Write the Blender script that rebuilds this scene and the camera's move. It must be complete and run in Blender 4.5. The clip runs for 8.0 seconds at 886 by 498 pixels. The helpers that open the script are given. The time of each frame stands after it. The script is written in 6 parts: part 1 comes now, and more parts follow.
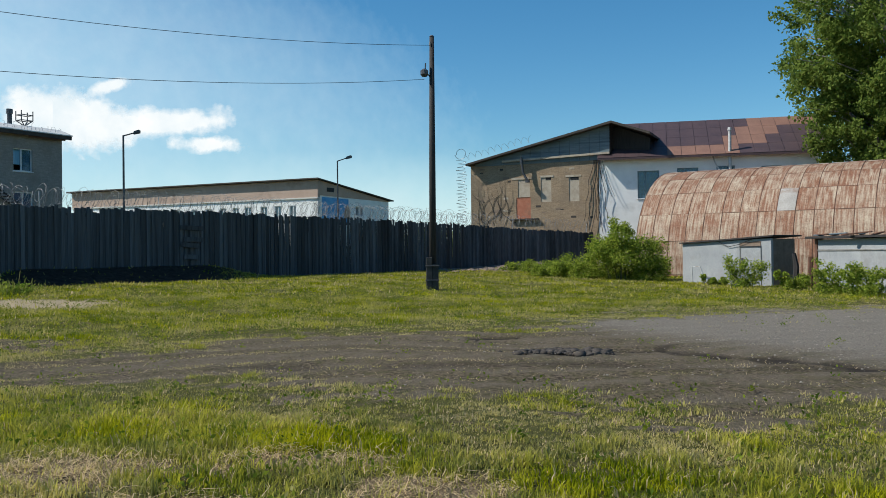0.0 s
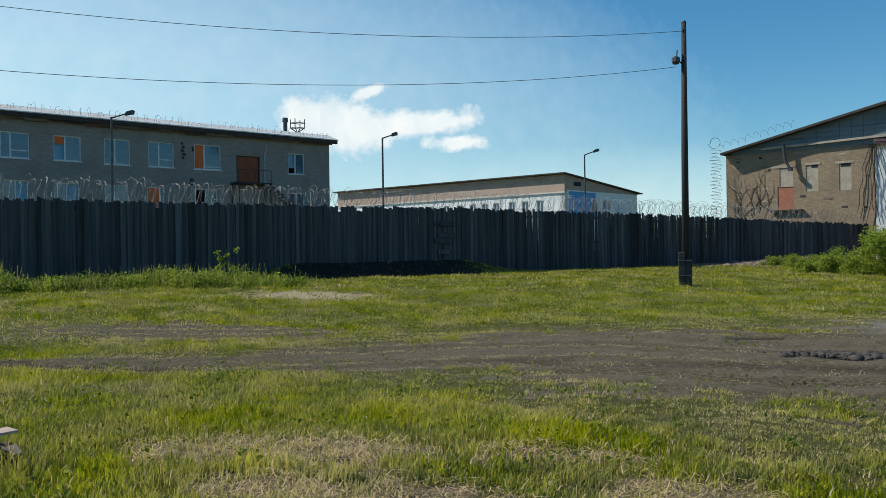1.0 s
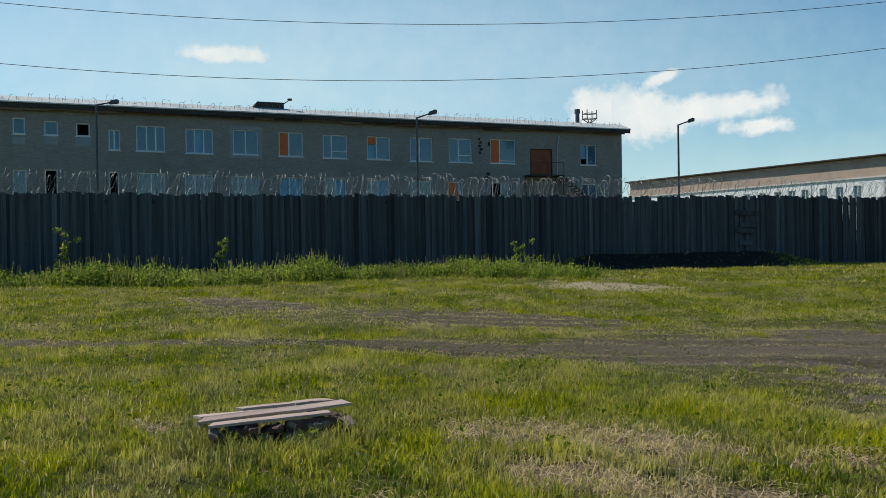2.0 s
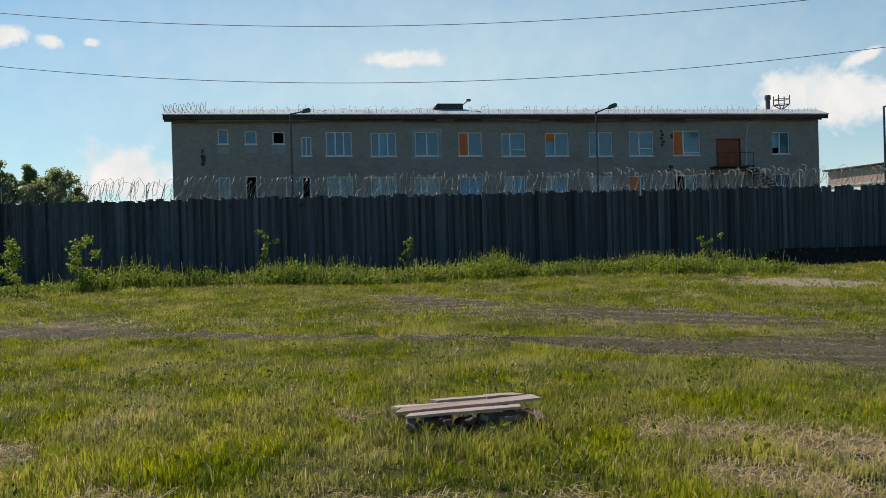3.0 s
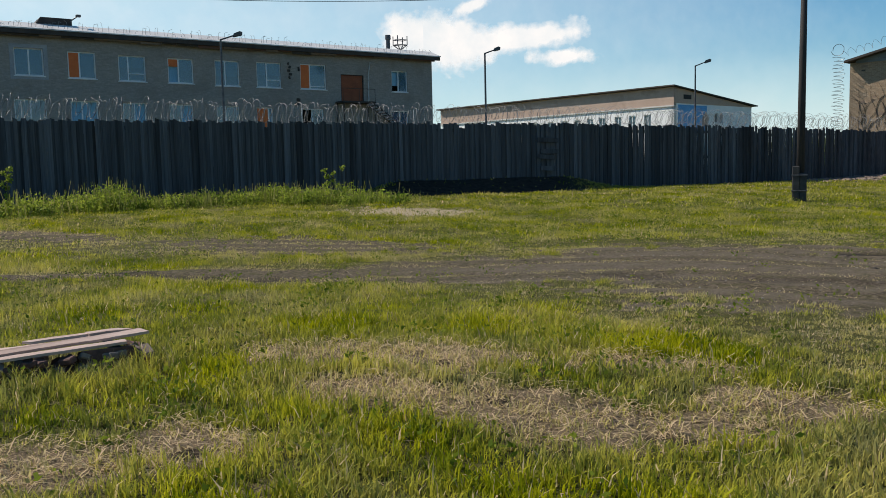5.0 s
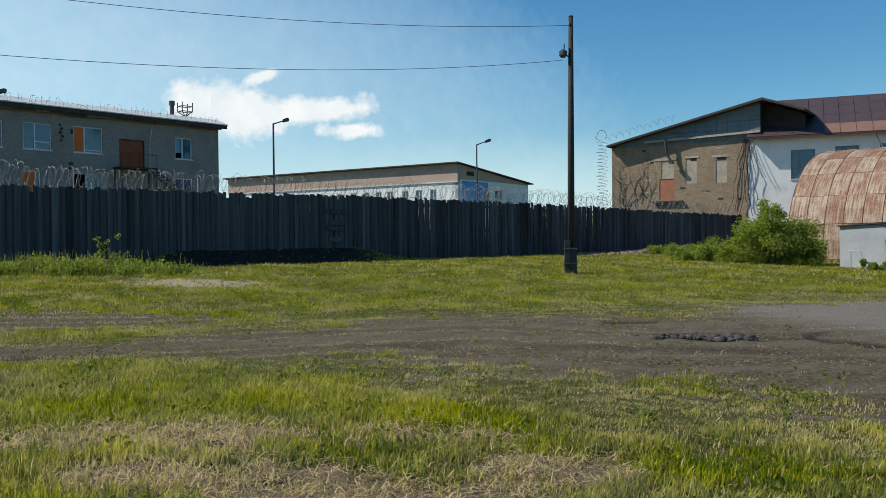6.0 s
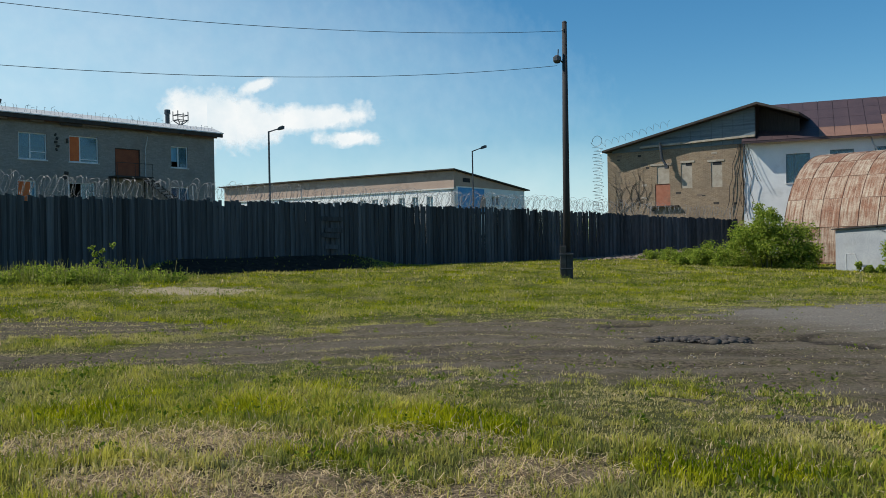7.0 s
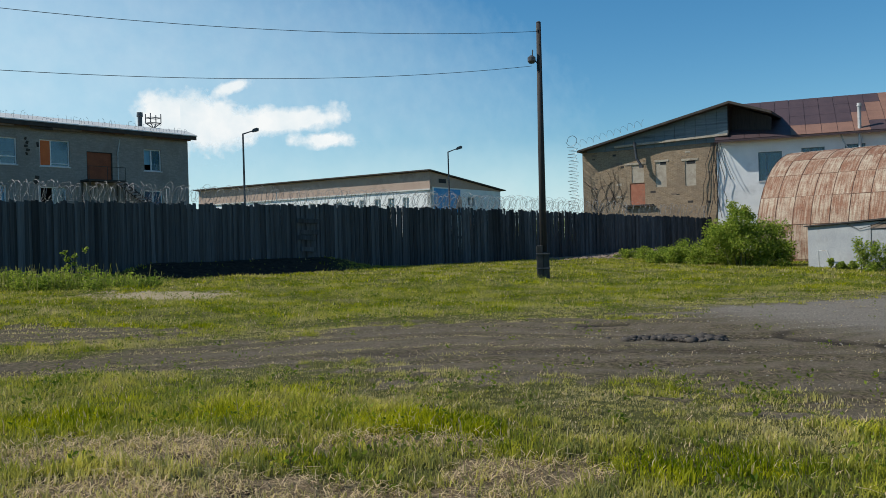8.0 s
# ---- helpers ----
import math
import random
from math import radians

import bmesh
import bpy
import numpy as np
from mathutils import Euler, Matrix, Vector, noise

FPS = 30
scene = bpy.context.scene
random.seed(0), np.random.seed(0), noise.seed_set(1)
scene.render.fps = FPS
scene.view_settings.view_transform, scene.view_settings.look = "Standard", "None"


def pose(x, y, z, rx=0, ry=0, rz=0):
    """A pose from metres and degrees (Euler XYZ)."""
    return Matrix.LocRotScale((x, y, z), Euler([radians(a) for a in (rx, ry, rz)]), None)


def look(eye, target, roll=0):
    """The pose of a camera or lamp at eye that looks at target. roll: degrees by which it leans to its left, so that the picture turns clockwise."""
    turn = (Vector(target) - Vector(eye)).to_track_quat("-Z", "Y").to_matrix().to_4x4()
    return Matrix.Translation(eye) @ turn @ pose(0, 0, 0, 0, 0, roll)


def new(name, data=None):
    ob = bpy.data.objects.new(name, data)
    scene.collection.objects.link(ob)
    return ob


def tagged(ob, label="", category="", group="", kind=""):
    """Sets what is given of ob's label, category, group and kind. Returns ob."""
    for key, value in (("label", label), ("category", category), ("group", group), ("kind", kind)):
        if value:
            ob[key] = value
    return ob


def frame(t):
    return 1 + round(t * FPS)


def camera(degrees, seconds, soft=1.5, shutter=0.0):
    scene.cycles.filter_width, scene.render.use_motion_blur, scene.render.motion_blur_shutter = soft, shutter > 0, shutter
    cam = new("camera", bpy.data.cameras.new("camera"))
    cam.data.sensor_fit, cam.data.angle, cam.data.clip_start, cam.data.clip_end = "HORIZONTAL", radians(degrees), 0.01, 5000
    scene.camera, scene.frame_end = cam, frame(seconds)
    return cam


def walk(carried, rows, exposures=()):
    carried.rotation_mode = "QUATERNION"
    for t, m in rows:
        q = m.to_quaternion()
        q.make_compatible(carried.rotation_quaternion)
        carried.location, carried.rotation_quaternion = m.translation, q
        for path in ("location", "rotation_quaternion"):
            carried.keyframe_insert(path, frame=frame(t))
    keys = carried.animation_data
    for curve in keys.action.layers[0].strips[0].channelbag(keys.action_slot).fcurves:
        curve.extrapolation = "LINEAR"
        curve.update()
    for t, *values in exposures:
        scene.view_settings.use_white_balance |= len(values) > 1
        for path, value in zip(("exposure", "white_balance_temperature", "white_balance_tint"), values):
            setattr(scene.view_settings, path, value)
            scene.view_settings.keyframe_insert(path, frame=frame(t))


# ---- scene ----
cam = camera(55.17, 8.0, soft=0.75)


def aim(x, y, z, yaw, pitch, roll):
    """A camera pose from a place, and from its turn to the left, tilt upwards and lean, in degrees."""
    return pose(x, y, z, 0, 0, yaw) @ pose(0, 0, 0, 90 + pitch) @ pose(0, 0, 0, 0, 0, roll)


PATH = [
    (0.0, aim(0.000, 0.000, 1.600, 0.00, 0.31, -0.63)),
    (0.5, aim(-0.029, -0.003, 1.620, 9.83, 0.02, -0.29)),
    (1.0, aim(-0.068, -0.007, 1.618, 16.54, 0.13, -0.80)),
    (1.5, aim(-0.119, -0.059, 1.616, 26.44, 0.36, -0.92)),
    (1.7, aim(-0.135, -0.075, 1.620, 31.26, 0.12, -0.98)),
    (2.8, aim(-0.208, -0.148, 1.600, 44.20, -0.17, -1.08)),
    (3.0, aim(-0.150, -0.218, 1.616, 48.02, -0.12, -1.65)),
    (3.5, aim(-0.148, -0.204, 1.598, 53.50, -2.09, -1.08)),
    (4.0, aim(-0.154, -0.216, 1.594, 55.39, -0.99, -1.18)),
    (4.5, aim(-0.130, -0.167, 1.547, 49.85, -0.51, -1.57)),
    (4.8, aim(-0.069, -0.096, 1.548, 35.93, -4.21, -1.45)),
    (5.0, aim(0.048, -0.163, 1.579, 23.65, -5.29, -1.27)),
    (5.1, aim(0.046, -0.175, 1.590, 16.60, -4.62, -1.21)),
    (5.2, aim(0.040, -0.189, 1.598, 12.11, -3.82, -1.15)),
    (5.5, aim(0.070, -0.130, 1.585, 9.00, -1.90, -0.85)),
    (6.3, aim(0.117, -0.047, 1.559, 9.78, -0.52, -0.52)),
    (6.5, aim(0.140, -0.074, 1.542, 9.86, -0.36, -0.58)),
    (7.0, aim(0.151, -0.037, 1.540, 9.27, -0.23, -1.01)),
    (7.5, aim(0.128, -0.001, 1.546, 7.21, -0.95, -1.35)),
    (8.0, aim(0.140, 0.000, 1.547, 7.69, -0.21, -1.62)),
]
EXPOSURES = [(0.0, 0.06, 6400, 7), (1.0, -0.02, 6350, 5), (1.7, -0.14, 6400, 4), (2.8, -0.12, 6850, 11), (4.5, -0.10, 6850, 12), (5.0, 0.02, 6800, 12), (5.5, 0.0, 6550, 9), (6.5, -0.03, 6400, 7), (8.0, -0.05, 6400, 7)]
walk(cam, PATH, EXPOSURES)

import itertools

# ---- light ----
SUN_AZ, SUN_EL = 95.0, 44.0          # degrees to the left of +y, degrees up
sun_way = Vector((-math.sin(radians(SUN_AZ)) * math.cos(radians(SUN_EL)), math.cos(radians(SUN_AZ)) * math.cos(radians(SUN_EL)), math.sin(radians(SUN_EL))))
sun = new("sun", bpy.data.lights.new("sun", "SUN"))
sun.data.energy, sun.data.angle, sun.data.color = 5.0, radians(0.5), (1.0, 0.94, 0.84)
sun.matrix_world = look(sun_way * 60, (0, 0, 0))
world = bpy.data.worlds.new("sky")
scene.world = world
world.use_nodes = True
sky = world.node_tree.nodes.new("ShaderNodeTexSky")
sky.sky_type, sky.sun_disc = "NISHITA", False
sky.sun_elevation, sky.sun_rotation = radians(SUN_EL), radians(-SUN_AZ)
sky.air_density, sky.dust_density, sky.ozone_density = 1.0, 0.12, 2.2
clear = world.node_tree.nodes.new("ShaderNodeMix")
clear.data_type, clear.blend_type = "RGBA", "MULTIPLY"
clear.inputs[0].default_value, clear.inputs[7].default_value = 1.0, (0.80, 0.94, 1.0, 1)
richer = world.node_tree.nodes.new("ShaderNodeHueSaturation")
richer.inputs["Hue"].default_value, richer.inputs["Saturation"].default_value = 0.492, 1.3
world.node_tree.links.new(sky.outputs[0], richer.inputs["Color"])
world.node_tree.links.new(richer.outputs[0], clear.inputs[6])
world.node_tree.links.new(clear.outputs[2], world.node_tree.nodes["Background"].inputs[0])
world.node_tree.nodes["Background"].inputs[1].default_value = 0.112


# ---- materials ----
def nodes_of(name):
    m = bpy.data.materials.new(name)
    m.use_nodes = True
    nt = m.node_tree
    return m, nt, nt.nodes["Principled BSDF"], nt.nodes["Material Output"]


def noise_tex(nt, vec, scale, detail=4.0, rough=0.55):
    n = nt.nodes.new("ShaderNodeTexNoise")
    n.inputs["Scale"].default_value, n.inputs["Detail"].default_value, n.inputs["Roughness"].default_value = scale, detail, rough
    nt.links.new(vec, n.inputs["Vector"])
    return n.outputs["Fac"]


def ramp(nt, fac, lo, hi):
    r = nt.nodes.new("ShaderNodeMapRange")
    r.inputs["From Min"].default_value, r.inputs["From Max"].default_value = lo, hi
    nt.links.new(fac, r.inputs["Value"])
    return r.outputs[0]


def mixed(nt, fac, a, b):
    """a and b: colours or sockets."""
    n = nt.nodes.new("ShaderNodeMix")
    n.data_type = "RGBA"
    if isinstance(fac, (int, float)):
        n.inputs[0].default_value = fac
    else:
        nt.links.new(fac, n.inputs[0])
    for slot, v in ((6, a), (7, b)):
        if isinstance(v, tuple):
            n.inputs[slot].default_value = (*v, 1)
        else:
            nt.links.new(v, n.inputs[slot])
    return n.outputs[2]


def maths(nt, op, a, b=0.0):
    n = nt.nodes.new("ShaderNodeMath")
    n.operation = op
    for k, v in enumerate((a, b)):
        if isinstance(v, (int, float)):
            n.inputs[k].default_value = v
        else:
            nt.links.new(v, n.inputs[k])
    return n.outputs[0]


def coords(nt, stretch=(1, 1, 1), shuffle=False):
    """Object coordinates in metres, stretched, and moved at random from object to object."""
    c = nt.nodes.new("ShaderNodeTexCoord")
    m = nt.nodes.new("ShaderNodeMapping")
    m.inputs["Scale"].default_value = stretch
    nt.links.new(c.outputs["Object"], m.inputs["Vector"])
    if shuffle:
        i = nt.nodes.new("ShaderNodeObjectInfo")
        s = maths(nt, "MULTIPLY", i.outputs["Random"], 57.0)
        v = nt.nodes.new("ShaderNodeCombineXYZ")
        for k in range(3):
            nt.links.new(s, v.inputs[k])
        nt.links.new(v.outputs[0], m.inputs["Location"])
    return m.outputs[0]


def bumped(nt, bsdf, height, strength, distance=0.02):
    b = nt.nodes.new("ShaderNodeBump")
    b.inputs["Strength"].default_value, b.inputs["Distance"].default_value = strength, distance
    nt.links.new(height, b.inputs["Height"])
    nt.links.new(b.outputs[0], bsdf.inputs["Normal"])


def surface(name, c1, c2, stain=None, scale=3.0, fine=40.0, rough=0.85, metal=0.0, bump=0.3, stretch=(1, 1, 1), stain_at=(0.55, 0.7), shuffle=False, vary=0.0):
    """A worn surface: two colours mixed by coarse and fine noise, with stains of a third."""
    m, nt, bsdf, _ = nodes_of(name)
    vec = coords(nt, stretch, shuffle)
    coarse, grain = noise_tex(nt, vec, scale, 5), noise_tex(nt, vec, fine, 3)
    both = maths(nt, "ADD", maths(nt, "MULTIPLY", coarse, 0.6), maths(nt, "MULTIPLY", grain, 0.4))
    col = mixed(nt, ramp(nt, both, 0.36, 0.64), c1, c2)
    if stain:
        col = mixed(nt, ramp(nt, noise_tex(nt, vec, scale * 0.37 + 0.11, 6, 0.65), *stain_at), col, stain)
    if vary:
        i = nt.nodes.new("ShaderNodeObjectInfo")
        h = nt.nodes.new("ShaderNodeHueSaturation")
        g = nt.nodes.new("ShaderNodeNewGeometry")
        one = maths(nt, "FRACT", maths(nt, "ADD", i.outputs["Random"], g.outputs["Random Per Island"]))
        nt.links.new(maths(nt, "ADD", maths(nt, "MULTIPLY", one, vary), 1 - vary / 2), h.inputs["Value"])
        nt.links.new(col, h.inputs["Color"])
        col = h.outputs[0]
    nt.links.new(col, bsdf.inputs["Base Color"])
    bsdf.inputs["Roughness"].default_value, bsdf.inputs["Metallic"].default_value = rough, metal
    if bump:
        bumped(nt, bsdf, both, bump)
    return m


def brickwork(name, c1, c2, mortar, stain, size=(0.26, 0.077), stain_at=(0.5, 0.75), rough=0.9):
    """Brick courses of real size, in the x-z plane of the object."""
    m, nt, bsdf, _ = nodes_of(name)
    c = nt.nodes.new("ShaderNodeTexCoord")
    s = nt.nodes.new("ShaderNodeSeparateXYZ")
    nt.links.new(c.outputs["Object"], s.inputs[0])
    v = nt.nodes.new("ShaderNodeCombineXYZ")
    nt.links.new(maths(nt, "ADD", s.outputs[0], s.outputs[1]), v.inputs[0])
    nt.links.new(s.outputs[2], v.inputs[1])
    b = nt.nodes.new("ShaderNodeTexBrick")
    for key, val in (("Scale", 1.0), ("Mortar Size", 0.008), ("Brick Width", size[0]), ("Row Height", size[1])):
        b.inputs[key].default_value = val
    for key, val in (("Color1", c1), ("Color2", c2), ("Mortar", mortar)):
        b.inputs[key].default_value = (*val, 1)
    nt.links.new(v.outputs[0], b.inputs["Vector"])
    vec = coords(nt)
    col = mixed(nt, ramp(nt, noise_tex(nt, vec, 0.5, 6, 0.65), *stain_at), b.outputs["Color"], stain)
    col = mixed(nt, maths(nt, "MULTIPLY", ramp(nt, noise_tex(nt, vec, 7.0, 5, 0.7), 0.42, 0.66), 0.6), col, tuple(0.6 * k for k in c1))
    nt.links.new(col, bsdf.inputs["Base Color"])
    bsdf.inputs["Roughness"].default_value = rough
    bumped(nt, bsdf, b.outputs["Fac"], 0.5, -0.012)
    return m


def foliage(name, c1, c2, dry=None, glow=0.45, scale=0.6):
    """Leaves: colour by the leaf's own number and by place, with light coming through."""
    m, nt, bsdf, out = nodes_of(name)
    geo = nt.nodes.new("ShaderNodeAttribute")
    geo.attribute_name = "tone"
    col = mixed(nt, geo.outputs["Fac"], c1, c2)
    if dry:
        d = nt.nodes.new("ShaderNodeAttribute")
        d.attribute_name = "dry"
        col = mixed(nt, d.outputs["Fac"], col, dry)
    nt.links.new(col, bsdf.inputs["Base Color"])
    bsdf.inputs["Roughness"].default_value = 0.6
    bsdf.inputs["Specular IOR Level"].default_value = 0.06
    t = nt.nodes.new("ShaderNodeBsdfTranslucent")
    nt.links.new(col, t.inputs["Color"])
    mx = nt.nodes.new("ShaderNodeMixShader")
    mx.inputs[0].default_value = glow
    nt.links.new(bsdf.outputs[0], mx.inputs[1])
    nt.links.new(t.outputs[0], mx.inputs[2])
    nt.links.new(mx.outputs[0], out.inputs["Surface"])
    return m


def ground_material():
    m, nt, bsdf, _ = nodes_of("meadow_soil")
    vec = coords(nt)

    def att(key):
        a = nt.nodes.new("ShaderNodeAttribute")
        a.attribute_name = key
        return a.outputs["Fac"]

    fine, mid, big = noise_tex(nt, vec, 38.0, 5, 0.7), noise_tex(nt, vec, 5.0, 5, 0.6), noise_tex(nt, vec, 0.35, 4)
    turf = mixed(nt, ramp(nt, fine, 0.35, 0.65), (0.05, 0.056, 0.009), (0.16, 0.145, 0.032))
    turf = mixed(nt, maths(nt, "MULTIPLY", ramp(nt, big, 0.4, 0.65), 0.5), turf, (0.14, 0.14, 0.045))
    straw = mixed(nt, ramp(nt, fine, 0.35, 0.65), (0.13, 0.092, 0.055), (0.44, 0.325, 0.21))
    grit = noise_tex(nt, vec, 16.0, 6, 0.75)
    soil = mixed(nt, ramp(nt, grit, 0.38, 0.62), (0.05, 0.037, 0.025), (0.28, 0.215, 0.145))
    soil = mixed(nt, maths(nt, "MULTIPLY", ramp(nt, mid, 0.42, 0.66), 0.7), soil, (0.12, 0.11, 0.04))
    soil = mixed(nt, maths(nt, "MULTIPLY", att("track"), 0.65), soil, mixed(nt, ramp(nt, fine, 0.35, 0.65), (0.14, 0.11, 0.08), (0.32, 0.26, 0.195)))
    stones = nt.nodes.new("ShaderNodeTexVoronoi")
    stones.inputs["Scale"].default_value = 34.0
    nt.links.new(vec, stones.inputs["Vector"])
    gravel = mixed(nt, stones.outputs["Distance"], (0.45, 0.395, 0.33), (0.13, 0.113, 0.096))
    gravel = mixed(nt, ramp(nt, mid, 0.4, 0.7), gravel, (0.29, 0.255, 0.215))
    # wet mud, and also the painted shadow along the foot of the fence
    mud = mixed(nt, ramp(nt, mid, 0.35, 0.65), (0.018, 0.014, 0.011), (0.055, 0.042, 0.032))
    sand = mixed(nt, ramp(nt, fine, 0.35, 0.65), (0.40, 0.31, 0.19), (0.60, 0.48, 0.32))
    col = mixed(nt, att("dry"), turf, straw)
    col = mixed(nt, ramp(nt, maths(nt, "ADD", att("dirt"), maths(nt, "MULTIPLY", maths(nt, "SUBTRACT", mid, 0.5), 0.9)), 0.3, 0.7), col, soil)
    col = mixed(nt, att("gravel"), col, gravel)
    col = mixed(nt, att("sand"), col, sand)
    col = mixed(nt, att("mud"), col, mud)
    nt.links.new(col, bsdf.inputs["Base Color"])
    bsdf.inputs["Roughness"].default_value = 0.95
    bsdf.inputs["Specular IOR Level"].default_value = 0.2
    bumped(nt, bsdf, maths(nt, "ADD", maths(nt, "ADD", fine, grit), maths(nt, "MULTIPLY", mid, 1.4)), 1.0, 0.07)
    return m


GROUND = ground_material()
GRASS = foliage("grass_blades", (0.12, 0.168, 0.004), (0.50, 0.48, 0.012), (0.78, 0.59, 0.38), 0.48)
BUSH = foliage("bush_leaves", (0.10, 0.17, 0.02), (0.42, 0.48, 0.07), (0.4, 0.36, 0.16), 0.5)
WEED = foliage("weed_leaves", (0.09, 0.14, 0.015), (0.24, 0.28, 0.03), (0.36, 0.31, 0.15), 0.45)
BIRCH = foliage("birch_leaves", (0.09, 0.15, 0.025), (0.25, 0.31, 0.07), None, 0.5)
FAR_LEAF = foliage("poplar_leaves", (0.20, 0.25, 0.10), (0.40, 0.43, 0.20), None, 0.7)
BARK = surface("bark", (0.14, 0.12, 0.1), (0.4, 0.38, 0.35), (0.04, 0.035, 0.03), 4, 30)
STALK = surface("stalk", (0.06, 0.08, 0.02), (0.14, 0.13, 0.05), None, 4, 30)
FENCE = surface("weathered_fence_board", (0.022, 0.025, 0.029), (0.108, 0.117, 0.130), (0.012, 0.012, 0.013), 1.3, 26, 0.9, 0, 0.5, (1.6, 1.6, 0.09), (0.5, 0.72), True, 0.75)
RAZOR = surface("galvanised_wire", (0.13, 0.13, 0.13), (0.24, 0.24, 0.24), None, 8, 60, 0.5, 0.5, 0)
SILICATE = brickwork("grey_silicate_brick", (0.35, 0.315, 0.28), (0.265, 0.24, 0.215), (0.31, 0.28, 0.25), (0.20, 0.175, 0.155))
TAN_BRICK = brickwork("tan_brick", (0.34, 0.245, 0.155), (0.25, 0.175, 0.11), (0.36, 0.29, 0.21), (0.19, 0.14, 0.10))
PINK = surface("pink_render", (0.40, 0.285, 0.225), (0.48, 0.36, 0.29), (0.3, 0.21, 0.165), 0.8, 14)
WHITEWASH = surface("whitewash", (0.74, 0.75, 0.75), (0.85, 0.85, 0.84), (0.5, 0.5, 0.48), 1.2, 20, stain_at=(0.55, 0.8))
BLUE_PAINT = surface("blue_mural_paint", (0.06, 0.26, 0.55), (0.14, 0.40, 0.68), (0.5, 0.55, 0.6), 0.9, 12, stain_at=(0.6, 0.66))
PLASTER = surface("grey_white_plaster", (0.25, 0.262, 0.28), (0.37, 0.38, 0.39), (0.2, 0.19, 0.18), 1.1, 18, stain_at=(0.52, 0.75))
DARK_BRICK = surface("dark_brown_brick", (0.16, 0.115, 0.085), (0.25, 0.185, 0.14), (0.1, 0.075, 0.06), 3, 30)
FASCIA = surface("dark_fascia_board", (0.028, 0.024, 0.022), (0.07, 0.056, 0.047), None, 2, 20)
SLATE = surface("pale_roof_sheet", (0.5, 0.5, 0.49), (0.64, 0.63, 0.61), (0.33, 0.31, 0.29), 0.7, 12)
BROWN_ROOF = surface("brown_painted_sheet", (0.055, 0.036, 0.042), (0.09, 0.056, 0.06), None, 0.8, 10, 0.6, 0.1)
ORANGE_ROOF = surface("rusty_orange_sheet", (0.19, 0.10, 0.075), (0.26, 0.14, 0.10), None, 0.8, 10, 0.7, 0.1)
GREY_WOOD = surface("grey_weathered_boards", (0.10, 0.14, 0.16), (0.19, 0.235, 0.26), (0.06, 0.07, 0.08), 2, 25, stretch=(0.2, 1, 3))
# tarred timber and other dark parts; also painted shade on the gable's recess
DARK_WOOD = surface("tarred_and_shaded_wood", (0.014, 0.013, 0.014), (0.045, 0.038, 0.036), None, 3, 30, stretch=(4, 4, 0.3))
PALE_WOOD = surface("grey_pink_planks", (0.40, 0.275, 0.225), (0.62, 0.47, 0.40), (0.20, 0.13, 0.10), 2, 30, 0.85, 0, 0.4, (0.3, 3, 3), (0.55, 0.75), True, 0.4)
CONCRETE = surface("concrete", (0.15, 0.145, 0.14), (0.3, 0.29, 0.28), (0.1, 0.1, 0.09), 3, 40)
DARK_CONCRETE = surface("darker_concrete", (0.022, 0.022, 0.022), (0.055, 0.053, 0.05), (0.04, 0.04, 0.04), 3, 40)
MILLED = surface("grey_gravel", (0.20, 0.17, 0.14), (0.40, 0.345, 0.285), (0.52, 0.46, 0.39), 3, 40)
STEEL = surface("dark_steel", (0.05, 0.05, 0.055), (0.12, 0.12, 0.125), None, 6, 40, 0.5, 0.6)
ZINC = surface("zinc_pole", (0.42, 0.42, 0.42), (0.56, 0.56, 0.55), (0.2, 0.16, 0.13), 4, 30, 0.6, 0.1)
FRAME = surface("white_window_frame", (0.66, 0.67, 0.68), (0.78, 0.78, 0.78), None, 4, 30, 0.5, 0, 0)
BLUE_FRAME = surface("faded_blue_frame", (0.10, 0.17, 0.21), (0.2, 0.28, 0.32), None, 4, 30)
ORANGE = surface("orange_board", (0.62, 0.13, 0.035), (0.72, 0.18, 0.05), None, 2, 20)
RED_DOOR = surface("rust_red_door", (0.20, 0.055, 0.025), (0.29, 0.085, 0.035), None, 2, 20)
BRICK_RED = surface("red_brick_infill", (0.32, 0.105, 0.06), (0.42, 0.17, 0.1), (0.22, 0.12, 0.08), 3, 30)
PALE_BLOCK = surface("pale_block_infill", (0.32, 0.265, 0.205), (0.46, 0.40, 0.32), (0.22, 0.17, 0.125), 3, 30)
# near-black colour that stands in for the dark of unlit hollows
PAINTED_DARK = surface("painted_inner_dark", (0.012, 0.012, 0.014), (0.02, 0.02, 0.022), None, 2, 10, bump=0)
# blue of the sky's reflection, put into the colour of an inner panel
SKY_BLUE_PANEL = surface("reflected_sky_blue", (0.15, 0.36, 0.52), (0.28, 0.50, 0.64), None, 2, 12, stretch=(6, 1, 0.6))
BRICK_DARK = surface("dark_red_brown_board", (0.07, 0.03, 0.022), (0.14, 0.065, 0.05), (0.03, 0.02, 0.018), 3, 30)
RUBBLE = surface("broken_brick_rubble", (0.12, 0.085, 0.065), (0.25, 0.19, 0.15), (0.06, 0.048, 0.04), 3, 30)


